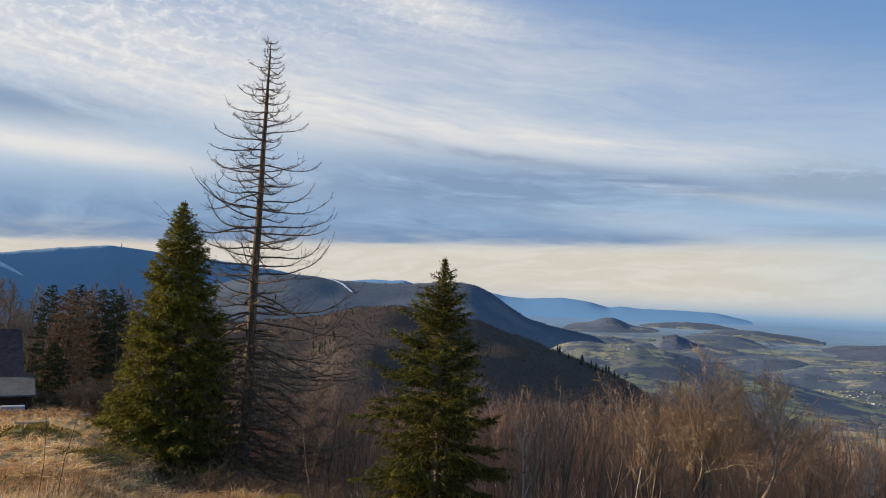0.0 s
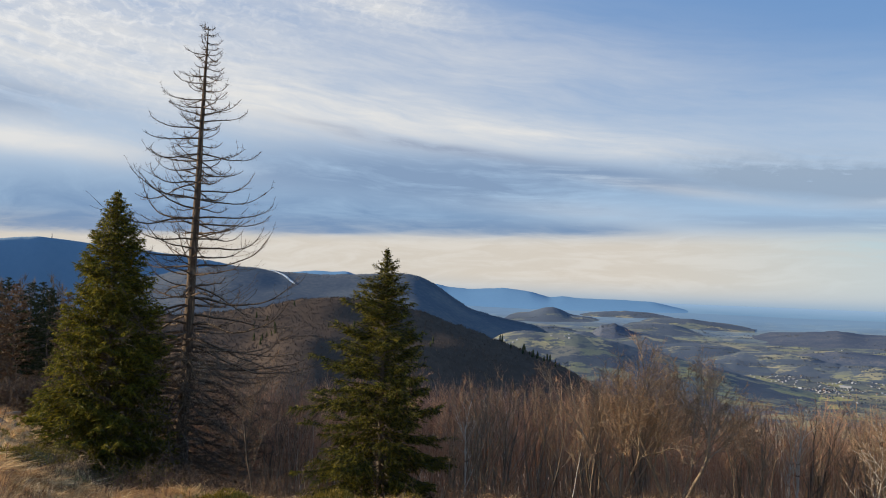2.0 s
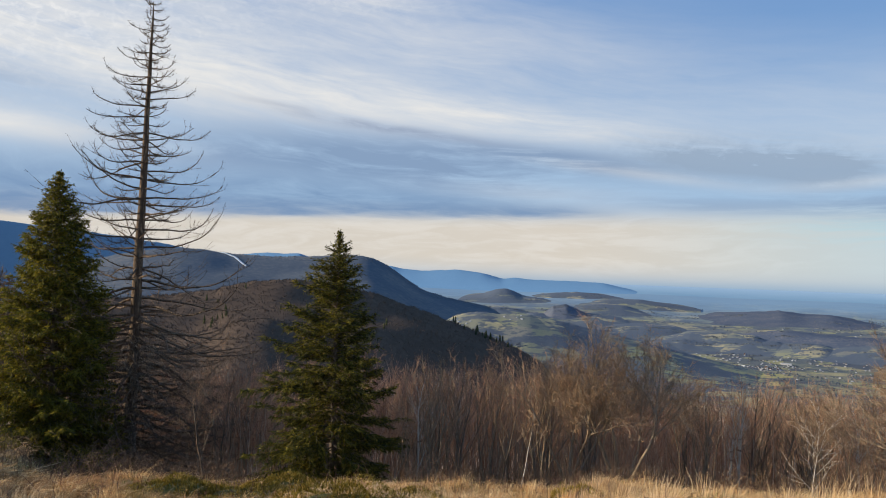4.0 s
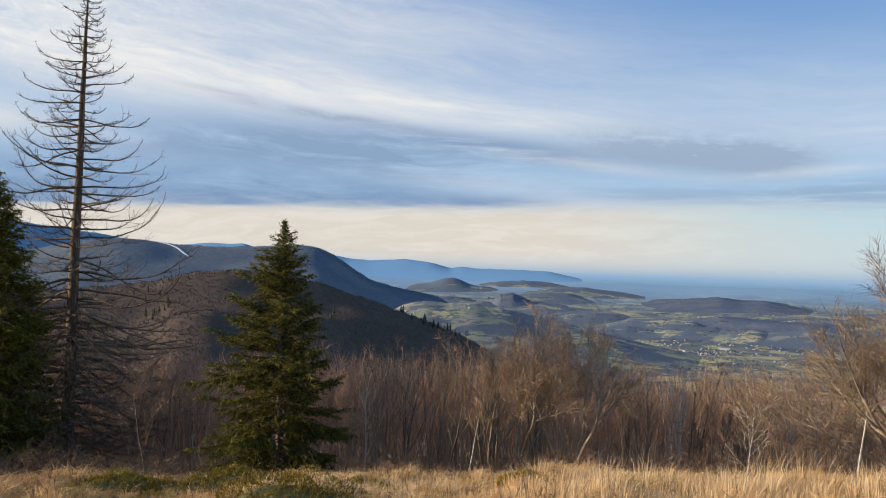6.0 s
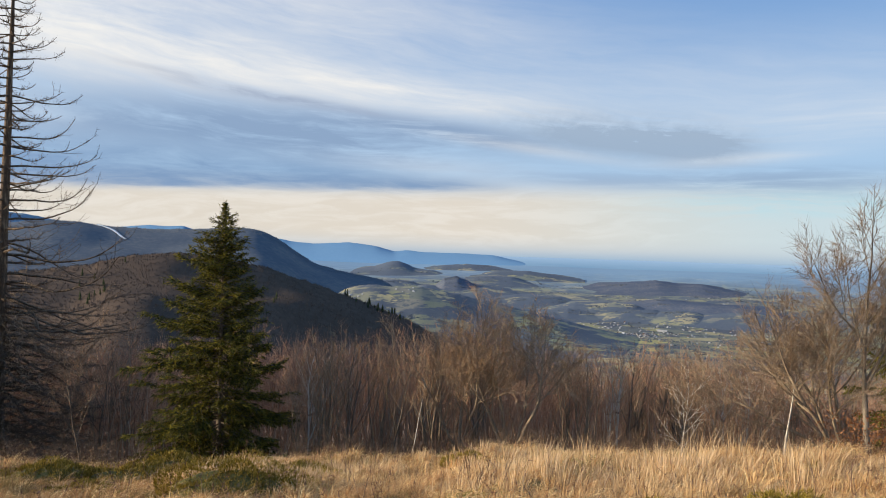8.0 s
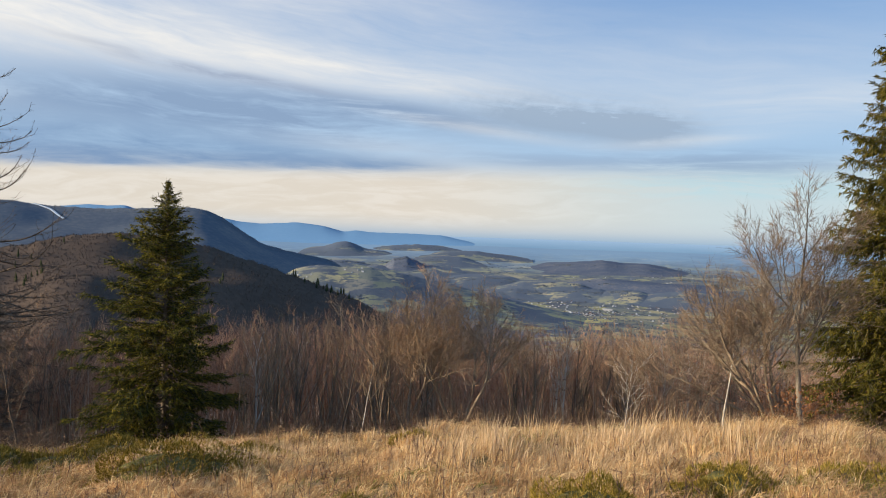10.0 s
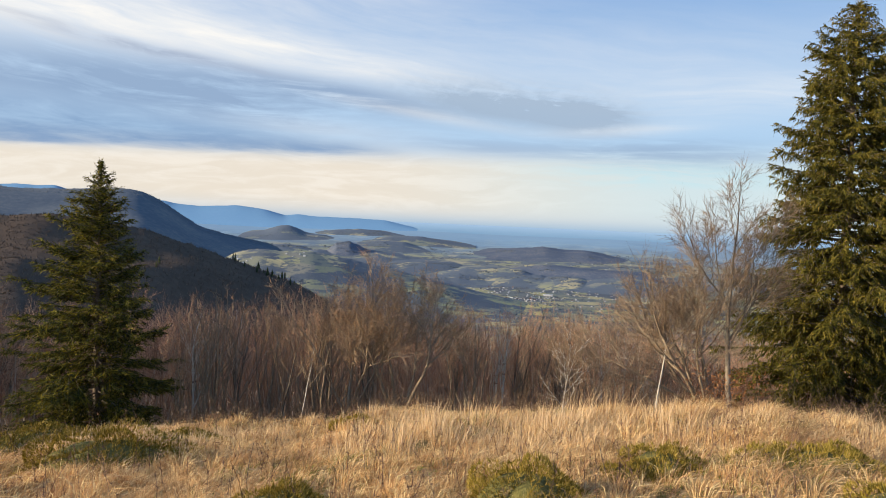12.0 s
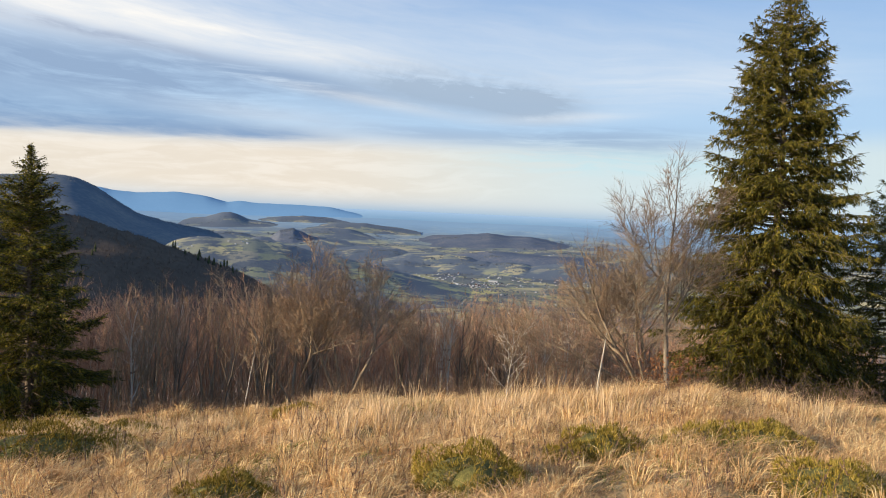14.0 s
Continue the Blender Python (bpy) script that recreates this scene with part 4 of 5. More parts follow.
# ---------- bare broadleaved trees ----------
def bare_tree(name, at, label, height, seed, stems=1, spread=0.25, wood=M_STEM, twig=M_TWIG, lean=(0, 0), fork=0.35, thick=0.03, limbs=12, fine=26, droop=0.0, fan=0.75, boughs=None, wander=0.05, category="tree", coarse=1.0):
    """A leafless tree or thicket shrub: stems, limbs that fork off them, and a haze of twigs."""
    rng = np.random.default_rng(seed)
    tree = tagged(empty_thing(name, at), label, category)
    t0, t1, tr, m0, m1, mr0, mr1 = [], [], [], [], [], [], []
    for s in range(stems):
        a = rng.uniform(0, 2 * math.pi) if stems > 1 else 0
        tilt = spread * rng.uniform(0.4, 1.1) if stems > 1 else spread * 0.15
        h = height * rng.uniform(0.78, 1.0)
        foot = np.array((math.cos(a), math.sin(a), 0)) * (0.07 * height * 0.3 * (stems > 1))
        steps = 9
        line = polyline(foot - (0, 0, 0.15), (math.cos(a) * tilt + lean[0], math.sin(a) * tilt + lean[1], 1), h, steps, 0.03, wander, rng)
        r = thick * height * rng.uniform(0.55, 1.0) / (1 + 0.15 * stems) * 0.55
        rad = np.linspace(r, r * 0.18, steps + 1)
        stem = part_mesh("trunk", triangles("trunk", *pipe(line, rad, 7), wood, True), tree)
        for b in range(limbs):
            f = fork + (0.97 - fork) * (b + rng.random()) / limbs
            k = min(int(f * steps), steps - 1)
            base = line[k] + (line[k + 1] - line[k]) * (f * steps - k)
            up = unit(line[k + 1] - line[k])
            a2 = b * 2.4 + rng.uniform(-0.5, 0.5)
            out = np.array((math.cos(a2), math.sin(a2), 0))
            ln = h * (1.02 - f) * rng.uniform(0.55, 0.95) * fan + 0.12 * h * 0.4
            n = 5
            limb = polyline(base, up * 0.75 + out * rng.uniform(0.5, 1.0), ln, n, 0.10 - droop, 0.08 + wander, rng)
            lr = np.linspace(max(np.interp(f, np.linspace(0, 1, steps + 1), rad) * 0.6, 0.005), 0.004, n + 1)
            m0.append(limb[:-1]); m1.append(limb[1:]); mr0.append(lr[:-1]); mr1.append(lr[1:])
            for q in range(3 + int(ln * 2.4)):
                g = rng.uniform(0.15, 0.95)
                i = min(int(g * n), n - 1)
                p = limb[i] + (limb[i + 1] - limb[i]) * (g * n - i)
                l2 = ln * (1.05 - g) * rng.uniform(0.4, 0.9) + 0.12
                br = polyline(p, unit(limb[i + 1] - limb[i]) * 0.8 + rng.normal(size=3) * 0.5 + (0, 0, 0.12 - droop), l2, 2, 0.06 - droop, 0.28, rng)
                m0.append(br[:-1]); m1.append(br[1:]); mr0.append(np.array((0.0082, 0.0060)) * coarse); mr1.append(np.array((0.0060, 0.0034)) * coarse)
                c = int(fine * (0.35 + l2))
                i2 = rng.integers(0, 2, c)
                on = br[i2] + (br[i2 + 1] - br[i2]) * rng.random((c, 1))
                way = unit(unit(br[i2 + 1] - br[i2]) * 0.9 + rng.normal(size=(c, 3)) * 0.72 + (0, 0, 0.15 - droop))
                t0.append(on); t1.append(on + way * (rng.uniform(0.10, 0.36, c) * (0.55 + 0.12 * height))[:, None]); tr.append(rng.uniform(0.0024, 0.0042, c) * coarse)
    limb_mesh = frusta(np.concatenate(m0), np.concatenate(m1), np.concatenate(mr0), np.concatenate(mr1), 3)
    twig_mesh = spikes(np.concatenate(t0), np.concatenate(t1), np.concatenate(tr))
    part_mesh("crown", triangles("crown", *joined(limb_mesh, twig_mesh), boughs or wood, False, twig, len(limb_mesh[1])), tree, "forking limbs and fine leafless twigs", "stuff")
    return tree


def grown_tree(name, at, label, height, seed, stems=1, spread=0.3, wood=M_STEM, twig=M_TWIG, lean=(0, 0), thick=0.016, depth=3, kids=4, angle=(25, 50), clear=0.3, wander=0.10, lift=0.05, twigs=5, shrink=(0.42, 0.68), twig_len=0.3, category="tree"):
    """A leafless tree grown branch from branch, each crooked and forking into thinner ones, with twigs at the ends."""
    rng = np.random.default_rng(seed)
    tree = tagged(empty_thing(name, at), label, category)
    p0, p1, r0, r1, t0, t1, tr, bole = [], [], [], [], [], [], [], []

    def branch(start, way, length, radius, level):
        steps = min(7, max(3, int(length / 0.16)))
        line = polyline(start, way, length, steps, lift, wander, rng)
        rad = np.linspace(radius, max(radius * 0.5, 0.0028), steps + 1)
        if level == depth:
            bole.append((line, rad))
        else:
            p0.append(line[:-1]); p1.append(line[1:]); r0.append(rad[:-1]); r1.append(rad[1:])
        if level == 0 or length < 0.22:
            c = twigs
            i = rng.integers(0, steps, c)
            on = line[i] + (line[i + 1] - line[i]) * rng.random((c, 1))
            d = unit(unit(line[i + 1] - line[i]) + rng.normal(size=(c, 3)) * 0.55 + (0, 0, lift))
            t0.append(on); t1.append(on + d * (twig_len * rng.uniform(0.35, 1.2, (c, 1)))); tr.append(rng.uniform(0.0019, 0.0032, c))
            return
        low = clear if level == depth else 0.22
        for k in range(kids + (2 if level == depth else 0)):
            f = low + (1 - low) * (k + rng.random()) / (kids + (2 if level == depth else 0))
            i = min(int(f * steps), steps - 1)
            on = line[i] + (line[i + 1] - line[i]) * (f * steps - i)
            fwd = unit(line[i + 1] - line[i])
            side = unit(np.cross(fwd, rng.normal(size=3)))
            a = radians(rng.uniform(*angle))
            branch(on, fwd * math.cos(a) + side * math.sin(a), length * rng.uniform(*shrink) * (1.15 - 0.45 * f), max(rad[i] * 0.55, 0.0030), level - 1)
        fwd = unit(line[-1] - line[-2])
        branch(line[-1], fwd, length * shrink[0], max(rad[-1], 0.003), level - 1)

    for s in range(stems):
        a = 2 * math.pi * (s + rng.uniform(-0.3, 0.3)) / stems
        tilt = spread * rng.uniform(0.35, 1.1) if stems > 1 else 0.0
        foot = np.array((math.cos(a), math.sin(a), 0)) * 0.02 * height * (stems > 1)
        branch(foot - (0, 0, 0.12), (math.cos(a) * tilt + lean[0], math.sin(a) * tilt + lean[1], 1), height * 0.66 * rng.uniform(0.8, 1.0), thick * height * rng.uniform(0.7, 1.0), depth)
    k = height / max(q[:, 2].max() for q in t1)
    for line, rad in bole:
        part_mesh("trunk", triangles("trunk", *pipe(line * k, rad, 7), wood, True), tree)
    limbs = frusta(np.concatenate(p0) * k, np.concatenate(p1) * k, np.concatenate(r0), np.concatenate(r1), 3)
    fine = spikes(np.concatenate(t0) * k, np.concatenate(t1) * k, np.concatenate(tr))
    part_mesh("crown", triangles("crown", *joined(limbs, fine), wood, False, twig, len(limbs[1])), tree, "forking limbs and fine leafless twigs", "stuff")
    return tree


# standing trees, by direction and distance
def standing(az, d, top):
    return at_polar(az, d), height_to(az, d, top)


dead_spruce(*standing(-14.1, 24.5, 18.6), 4)
p, h = standing(-19.2, 23.5, 6.1)
spruce("spruce", p, h, 2.55, 11, M_NEEDLE, "dense dark green spruce lit golden on one side", 720, 0.75, 0.72, 0.30, ragged=0.13, hang=0.40, lift=0.95, bulk=1.5)
p, h = standing(0.2, 17.8, 3.0)
spruce("spruce", p, h, 2.0, 12, M_NEEDLE_DEEP, "lone young green spruce with open ragged branches", 430, 1.35, 0.80, 0.30, ragged=0.34, hang=0.30, long_left=0.25, lift=0.95, bulk=1.0, crowd=1.2)
p, h = standing(52.8, 19.5, 15.2)
spruce("spruce", p, h, 2.62, 13, M_NEEDLE_OLIVE, "tall olive green spruce with shaggy hanging branches", 600, 1.0, 0.50, 0.42, lean=(-0.012, 0), ragged=0.22, hang=0.62, lift=0.6, bulk=1.32, crowd=1.05)
p, h = standing(60.2, 21.5, 4.0)
spruce("spruce", p, h, 2.3, 14, M_NEEDLE_OLIVE, "shaded green spruce beside the tall one", 260, 0.9, 0.60, 0.40, ragged=0.2, hang=0.5)

p, h = standing(46.4, 14.0, 5.6)
grown_tree("young_beech", p, "slim pale-barked bare young beech with upswept branches", h, 121, 1, 0.1, M_PALE, M_TWIG_PALE, (-0.07, 0), 0.0125, 4, 4, (24, 46), 0.46, 0.045, 0.05, 4, (0.50, 0.74), 0.34)
p, h = standing(45.0, 15.0, -0.2)
grown_tree("leaning_shrub", p, "spreading bare shrub leaning over the slope", h, 22, 6, 0.45, M_WILLOW, M_TWIG_PALE, (-0.98, 0.10), 0.0135, 4, 4, (20, 48), 0.40, 0.10, 0.045, 2, (0.46, 0.72), 0.30, "shrub")
p, h = standing(18.3, 17.5, -3.1)
grown_tree("goat_willow", p, "many-stemmed bare willow with dark stems", h, 23, 4, 0.48, M_WILLOW, M_TWIG, (-0.12, 0), 0.0125, 4, 4, (22, 48), 0.45, 0.10, 0.02, 2, (0.46, 0.72), 0.30)
p, h = standing(22.0, 17.0, -1.9)
grown_tree("goat_willow", p, "broad bare willow with forked dark stems", h, 28, 4, 0.52, M_WILLOW, M_TWIG, (-0.02, 0), 0.0130, 4, 4, (22, 48), 0.45, 0.10, 0.02, 2, (0.46, 0.72), 0.30)
p, h = standing(14.3, 16.0, -8.2)
bare_tree("birch", p, "thin white birch stem leaning in the thicket", h, 25, 1, 0.1, M_BIRCH, M_TWIG, (0.25, 0), 0.5, 0.022, 7, 12, 0.0, 0.7, M_STEM)
p, h = standing(34.5, 14.0, -6.6)
grown_tree("birch", p, "small white-stemmed bare birch", h, 26, 1, 0.1, M_BIRCH, M_TWIG_PALE, (0, 0), 0.0085, 2, 8, (30, 55), 0.2, 0.06, 0.06, 6, (0.36, 0.55), 0.3)
p, h = standing(41.3, 14.2, -6.0)
bare_tree("birch", p, "small white birch under the leaning shrub", h, 27, 1, 0.1, M_BIRCH, M_TWIG, (0, 0), 0.5, 0.026, 7, 14, 0.0, 0.7, M_STEM)


# ---------- thicket on the slope below the meadow ----------
def build_thicket():
    rng = np.random.default_rng(31)
    makers = []
    for n in range(7):
        wood, twig = ((M_STEM, M_TWIG_RED), (M_BARK, M_TWIG), (M_STEM, M_TWIG), (M_STEM, M_TWIG_RED), (M_BIRCH, M_TWIG), (M_STEM, M_TWIG_PALE), (M_BARK, M_TWIG_RED))[n]
        kind, label = (("thicket_tree", "leafless young tree in the brown thicket"), ("birch", "slim white birch in the brown thicket"))[n == 4]
        makers.append(grown_tree(kind, (0, 0, -3000), label, 4.0, 40 + n, 1 if n in (4, 1) else 2, 0.22, wood, twig, (0, 0), 0.011, 3, 3 if n in (4, 1) else 2, (18, 42), 0.22, 0.07, 0.06, 4, (0.42, 0.66), 0.34))
    first = {}
    rows = []
    for _ in range(212):
        az = rng.uniform(-17, 60)
        d = 17.5 + 24 * rng.random() ** 1.5
        rows.append((d, az))
    for d, az in sorted(rows):
        top = -6.3 + 0.9 * math.exp(-((az - 15) / 4.0) ** 2) + 0.35 * math.sin(az * 1.7) + 0.8 * float(smooth_step(az, -4, -12)) + rng.normal() * 0.45
        if az > 27:
            top -= 0.35
        p = at_polar(az, d)
        h = 1.6 + d * math.tan(radians(top)) - p.z
        if h < 1.0 or (d < 23 and abs(az) < 5.2) or (d < 27 and az < -9) or (az > 47 and d < 23) or (12 < az < 27 and d < 19) or (37 < az < 48 and d < 18.5):
            continue
        n = int(rng.choice(7, p=(0.16, 0.15, 0.15, 0.15, 0.14, 0.11, 0.14)))
        if n == 4 and az < 4:
            n = 1
        m = Matrix.Translation(p) @ Matrix.Rotation(rng.uniform(0, 6.28), 4, "Z")
        k = h / 3.9 * rng.uniform(0.85, 1.04)
        wide = min(k, 0.55 + 0.45 * k) * 1.1
        if n not in first:
            first[n] = True
            ob = makers[n]
            ob.location, ob.rotation_euler, ob.scale = p, (0, 0, rng.uniform(0, 6.28)), (wide, wide, k)
        else:
            ob = copy_thing(makers[n], m)
            ob.scale = (wide, wide, k)
        tagged(ob, group="thicket on the slope")


build_thicket()

# ---------- low growth on the slope under the thicket ----------
def build_brush():
    """Slender saplings and their twigs that fill the thicket between the larger trees."""
    rng = np.random.default_rng(51)
    n = 5000
    az, d = rng.uniform(-17, 60, n), 20.5 + 24 * rng.random(n) ** 1.2
    d = d + 3.0 * (az > 46) * (d < 24) + 7.0 * (az < -8) * (d < 28)
    x, y = d * np.sin(np.radians(az)), d * np.cos(np.radians(az))
    p = np.stack([x, y, ground_z(x, y)], -1)
    tall = 1.6 - d * np.tan(np.radians(rng.uniform(6.3, 11.0, n))) - p[:, 2]
    tall = np.clip(tall, 0.6, 9.0)
    way = unit(np.stack([rng.normal(size=n) * 0.17, rng.normal(size=n) * 0.17, np.ones(n)], 1))
    top = p + way * tall[:, None]
    pieces = [spikes(p - (0, 0, 0.05), top, 0.0035 + 0.0016 * tall)]
    for k in range(5):
        t = rng.uniform(0.4, 0.92, (n, 1))
        on = p + (top - p) * t
        out = unit(way + rng.normal(size=(n, 3)) * 0.5)
        pieces.append(spikes(on, on + out * (tall[:, None] * (1.02 - t) * rng.uniform(0.7, 1.1, (n, 1)) + 0.1), 0.0038 + 0.0008 * tall))
    pale = rng.random(n) < 0.28
    stems = spikes(p[pale] + (0.05, 0.0, -0.05), top[pale] + (0.10, 0.0, 0.1), 0.006 + 0.0022 * tall[pale])
    stuff("sapling_stems", stems, M_SAPLING, "pale slender stems standing in the brown thicket", "brush")
    stuff("sapling_brush", joined(*pieces), M_TWIG_RED, "brown tangle of slender leafless saplings on the slope", "brush")


build_brush()


def build_fringe():
    """Low brambles and dry stalks along the foot of the thicket."""
    rng = np.random.default_rng(53)
    n = 3000
    az, d = rng.uniform(-24, 61, n), rng.uniform(14.2, 19.5, n)
    x, y = d * np.sin(np.radians(az)), d * np.cos(np.radians(az))
    keep = np.abs(az - 0.2) > 5
    x, y = x[keep], y[keep]
    n = len(x)
    p = np.stack([x, y, ground_z(x, y)], -1)
    tall = rng.uniform(0.2, 0.75, n) * (0.5 + 0.6 * np.sin(x * 1.9) ** 2)
    way = unit(np.stack([rng.normal(size=n) * 0.35, rng.normal(size=n) * 0.35, np.ones(n)], 1))
    top = p + way * tall[:, None]
    pieces = [spikes(p - (0, 0, 0.04), top, 0.0045)]
    for k in range(4):
        t = rng.uniform(0.3, 0.95, (n, 1))
        on = p + (top - p) * t
        pieces.append(spikes(on, on + unit(way * 0.6 + rng.normal(size=(n, 3)) * 0.6) * rng.uniform(0.12, 0.4, (n, 1)), 0.0034))
    # dark twigs carry the shade at the thicket's foot in their colour
    stuff("bramble_fringe", joined(*pieces), M_TWIG_DARK, "low brown brambles along the foot of the thicket", "brambles")


build_fringe()


# ---------- meadow grass ----------
def blade_field(name, count, az_lo, az_hi, d_lo, d_hi, height, width, lay, mat, label, seed, keep=None, power=1.0, clump=0.0):
    rng = np.random.default_rng(seed)
    az = np.radians(rng.uniform(az_lo, az_hi, count))
    d = d_lo + (d_hi - d_lo) * rng.random(count) ** power
    x, y = d * np.sin(az), d * np.cos(az)
    if clump:
        # blades gather in tufts
        cx, cy = np.round(x / clump + rng.normal(size=count) * 0.12), np.round(y / clump + rng.normal(size=count) * 0.12)
        jx, jy = np.sin(cx * 12.9 + cy * 78.2) * 0.4, np.sin(cx * 39.3 + cy * 11.1) * 0.4
        x, y = x * 0.35 + (cx + jx) * clump * 0.65, y * 0.35 + (cy + jy) * clump * 0.65
    ok = off_mounds(x, y) if keep is None else keep(x, y, rng) & off_mounds(x, y)
    x, y = x[ok], y[ok]
    n = len(x)
    big = 0.6 + 0.8 * (0.5 + 0.5 * np.sin(x * 1.7 + 1.1 * np.sin(y * 1.3)) * np.sin(y * 1.1 + 0.7 * np.sin(x * 0.9)))
    h = height * rng.uniform(0.5, 1.25, n) * big
    p0 = np.stack([x, y, ground_z(x, y) - 0.02], -1)
    wind = np.stack([0.5 + 0.5 * np.sin(y * 0.8 + x * 0.5), -0.35 * np.ones(n), np.zeros(n)], 1) * lay
    lean = rng.normal(size=(n, 3)) * (1, 1, 0) * lay * 0.75 + wind * 0.7
    up = np.array((0, 0, 1.0))
    p1 = p0 + (up + lean * 0.55) * (h * 0.55)[:, None]
    p2 = p1 + (up * (1 - 0.55 * min(lay, 1.2)) + lean * 1.5) * (h * 0.5)[:, None]
    np.random.seed(seed)
    return stuff(name, ribbons(p0, p1, p2, width * rng.uniform(0.6, 1.3, n)), mat, label, "grass")


# bilberry mounds: direction, distance, half width, half depth, height
MOUNDS = [(32.6, 6.6, 0.52, 0.44, 0.46), (1.0, 9.9, 0.98, 0.6, 0.62), (7.6, 11.6, 0.55, 0.45, 0.24), (53.2, 8.9, 0.6, 0.45, 0.36), (42.2, 8.1, 0.48, 0.4, 0.34), (49.4, 8.7, 0.42, 0.35, 0.26),
          (14.0, 6.5, 0.42, 0.36, 0.3), (57.8, 7.2, 0.5, 0.42, 0.34), (0.2, 12.2, 0.6, 0.45, 0.3), (-11, 12.6, 0.7, 0.5, 0.3), (-28, 22, 0.9, 0.7, 0.4), (-24.5, 17, 0.9, 0.6, 0.32), (19, 12.4, 0.45, 0.35, 0.22), (40.0, 7.8, 0.3, 0.26, 0.2), (-6.0, 12.3, 0.9, 0.5, 0.34), (-3.0, 12.8, 0.7, 0.5, 0.36), (-9.0, 11.2, 0.6, 0.4, 0.26), (5.6, 12.0, 0.7, 0.4, 0.26)]


def off_mounds(x, y):
    ok = np.ones(len(x), bool)
    for az, d, wide, deep, high in MOUNDS:
        c, t = at_polar(az, d), radians(-az)
        u, v = (x - c.x) * math.cos(t) + (y - c.y) * math.sin(t), -(x - c.x) * math.sin(t) + (y - c.y) * math.cos(t)
        ok &= (u / wide) ** 2 + (v / deep) ** 2 > 0.85
    return ok


def away_from_green(x, y, rng):
    return np.sin(x * 1.1 + 2.0) * np.sin(y * 1.3 + 0.5) + rng.normal(size=len(x)) * 0.35 < 0.55


def in_green(x, y, rng):
    return np.sin(x * 1.1 + 2.0) * np.sin(y * 1.3 + 0.5) + rng.normal(size=len(x)) * 0.2 > 0.22


def straw_side(x, y, rng):
    """Straw thins out towards the south, where russet grass takes over."""
    az = np.degrees(np.arctan2(x, y))
    return away_from_green(x, y, rng) & (rng.random(len(x)) < 0.16 + 0.84 * smooth_step(az, -10, 12))


def straw_north(x, y, rng):
    return rng.random(len(x)) < 0.12 + 0.88 * smooth_step(np.degrees(np.arctan2(x, y)), -22, -6)


def russet_side(x, y, rng):
    az = np.degrees(np.arctan2(x, y))
    patch = np.sin(x * 0.9 + 1.3) * np.sin(y * 0.7 + x * 0.3) + rng.normal(size=len(x)) * 0.3
    return (rng.random(len(x)) < 1.0 - smooth_step(az, -6, 14)) | ((patch > 0.2) & (rng.random(len(x)) < 0.7)) | (rng.random(len(x)) < 0.42 * smooth_step(az, 40, 48))


blade_field("matted_grass", 52000, -32, 62, 4.6, 14.2, 0.085, 0.0042, 1.3, M_STRAW, "short matted straw under the taller grass", 68, straw_north, 1.0, 0.15)
blade_field("matted_grass", 30000, -34, -6, 4.6, 16.0, 0.10, 0.0042, 1.2, M_RUSSET, "short matted russet grass in the south of the meadow", 75, None, 1.0, 0.15)
blade_field("rough_grass", 14000, -34, -17, 31.0, 75.0, 0.30, 0.020, 0.8, M_RUSSET, "rough brown grass beyond the meadow", 69, None, 1.2, 0.6)
blade_field("dry_grass", 46000, -30, 62, 4.6, 14.2, 0.20, 0.0028, 0.9, M_STRAW, "matted straw-coloured meadow grass laid over by the wind", 61, straw_side, 1.0, 0.24)
blade_field("russet_grass", 60000, -33, 62, 4.8, 14.4, 0.19, 0.0030, 0.8, M_RUSSET, "russet brown withered grass among the straw", 65, russet_side, 0.9, 0.26)
blade_field("dry_grass", 22000, -33, -18, 12.0, 34.0, 0.20, 0.008, 1.0, M_STRAW, "straw-coloured meadow grass towards the house", 62, away_from_green, 1.2, 0.5)
blade_field("green_grass", 42000, -33, 62, 5.0, 19.0, 0.14, 0.0048, 0.8, M_GREEN, "patches of low olive green grass between the straw", 63, in_green, 1.0, 0.2)


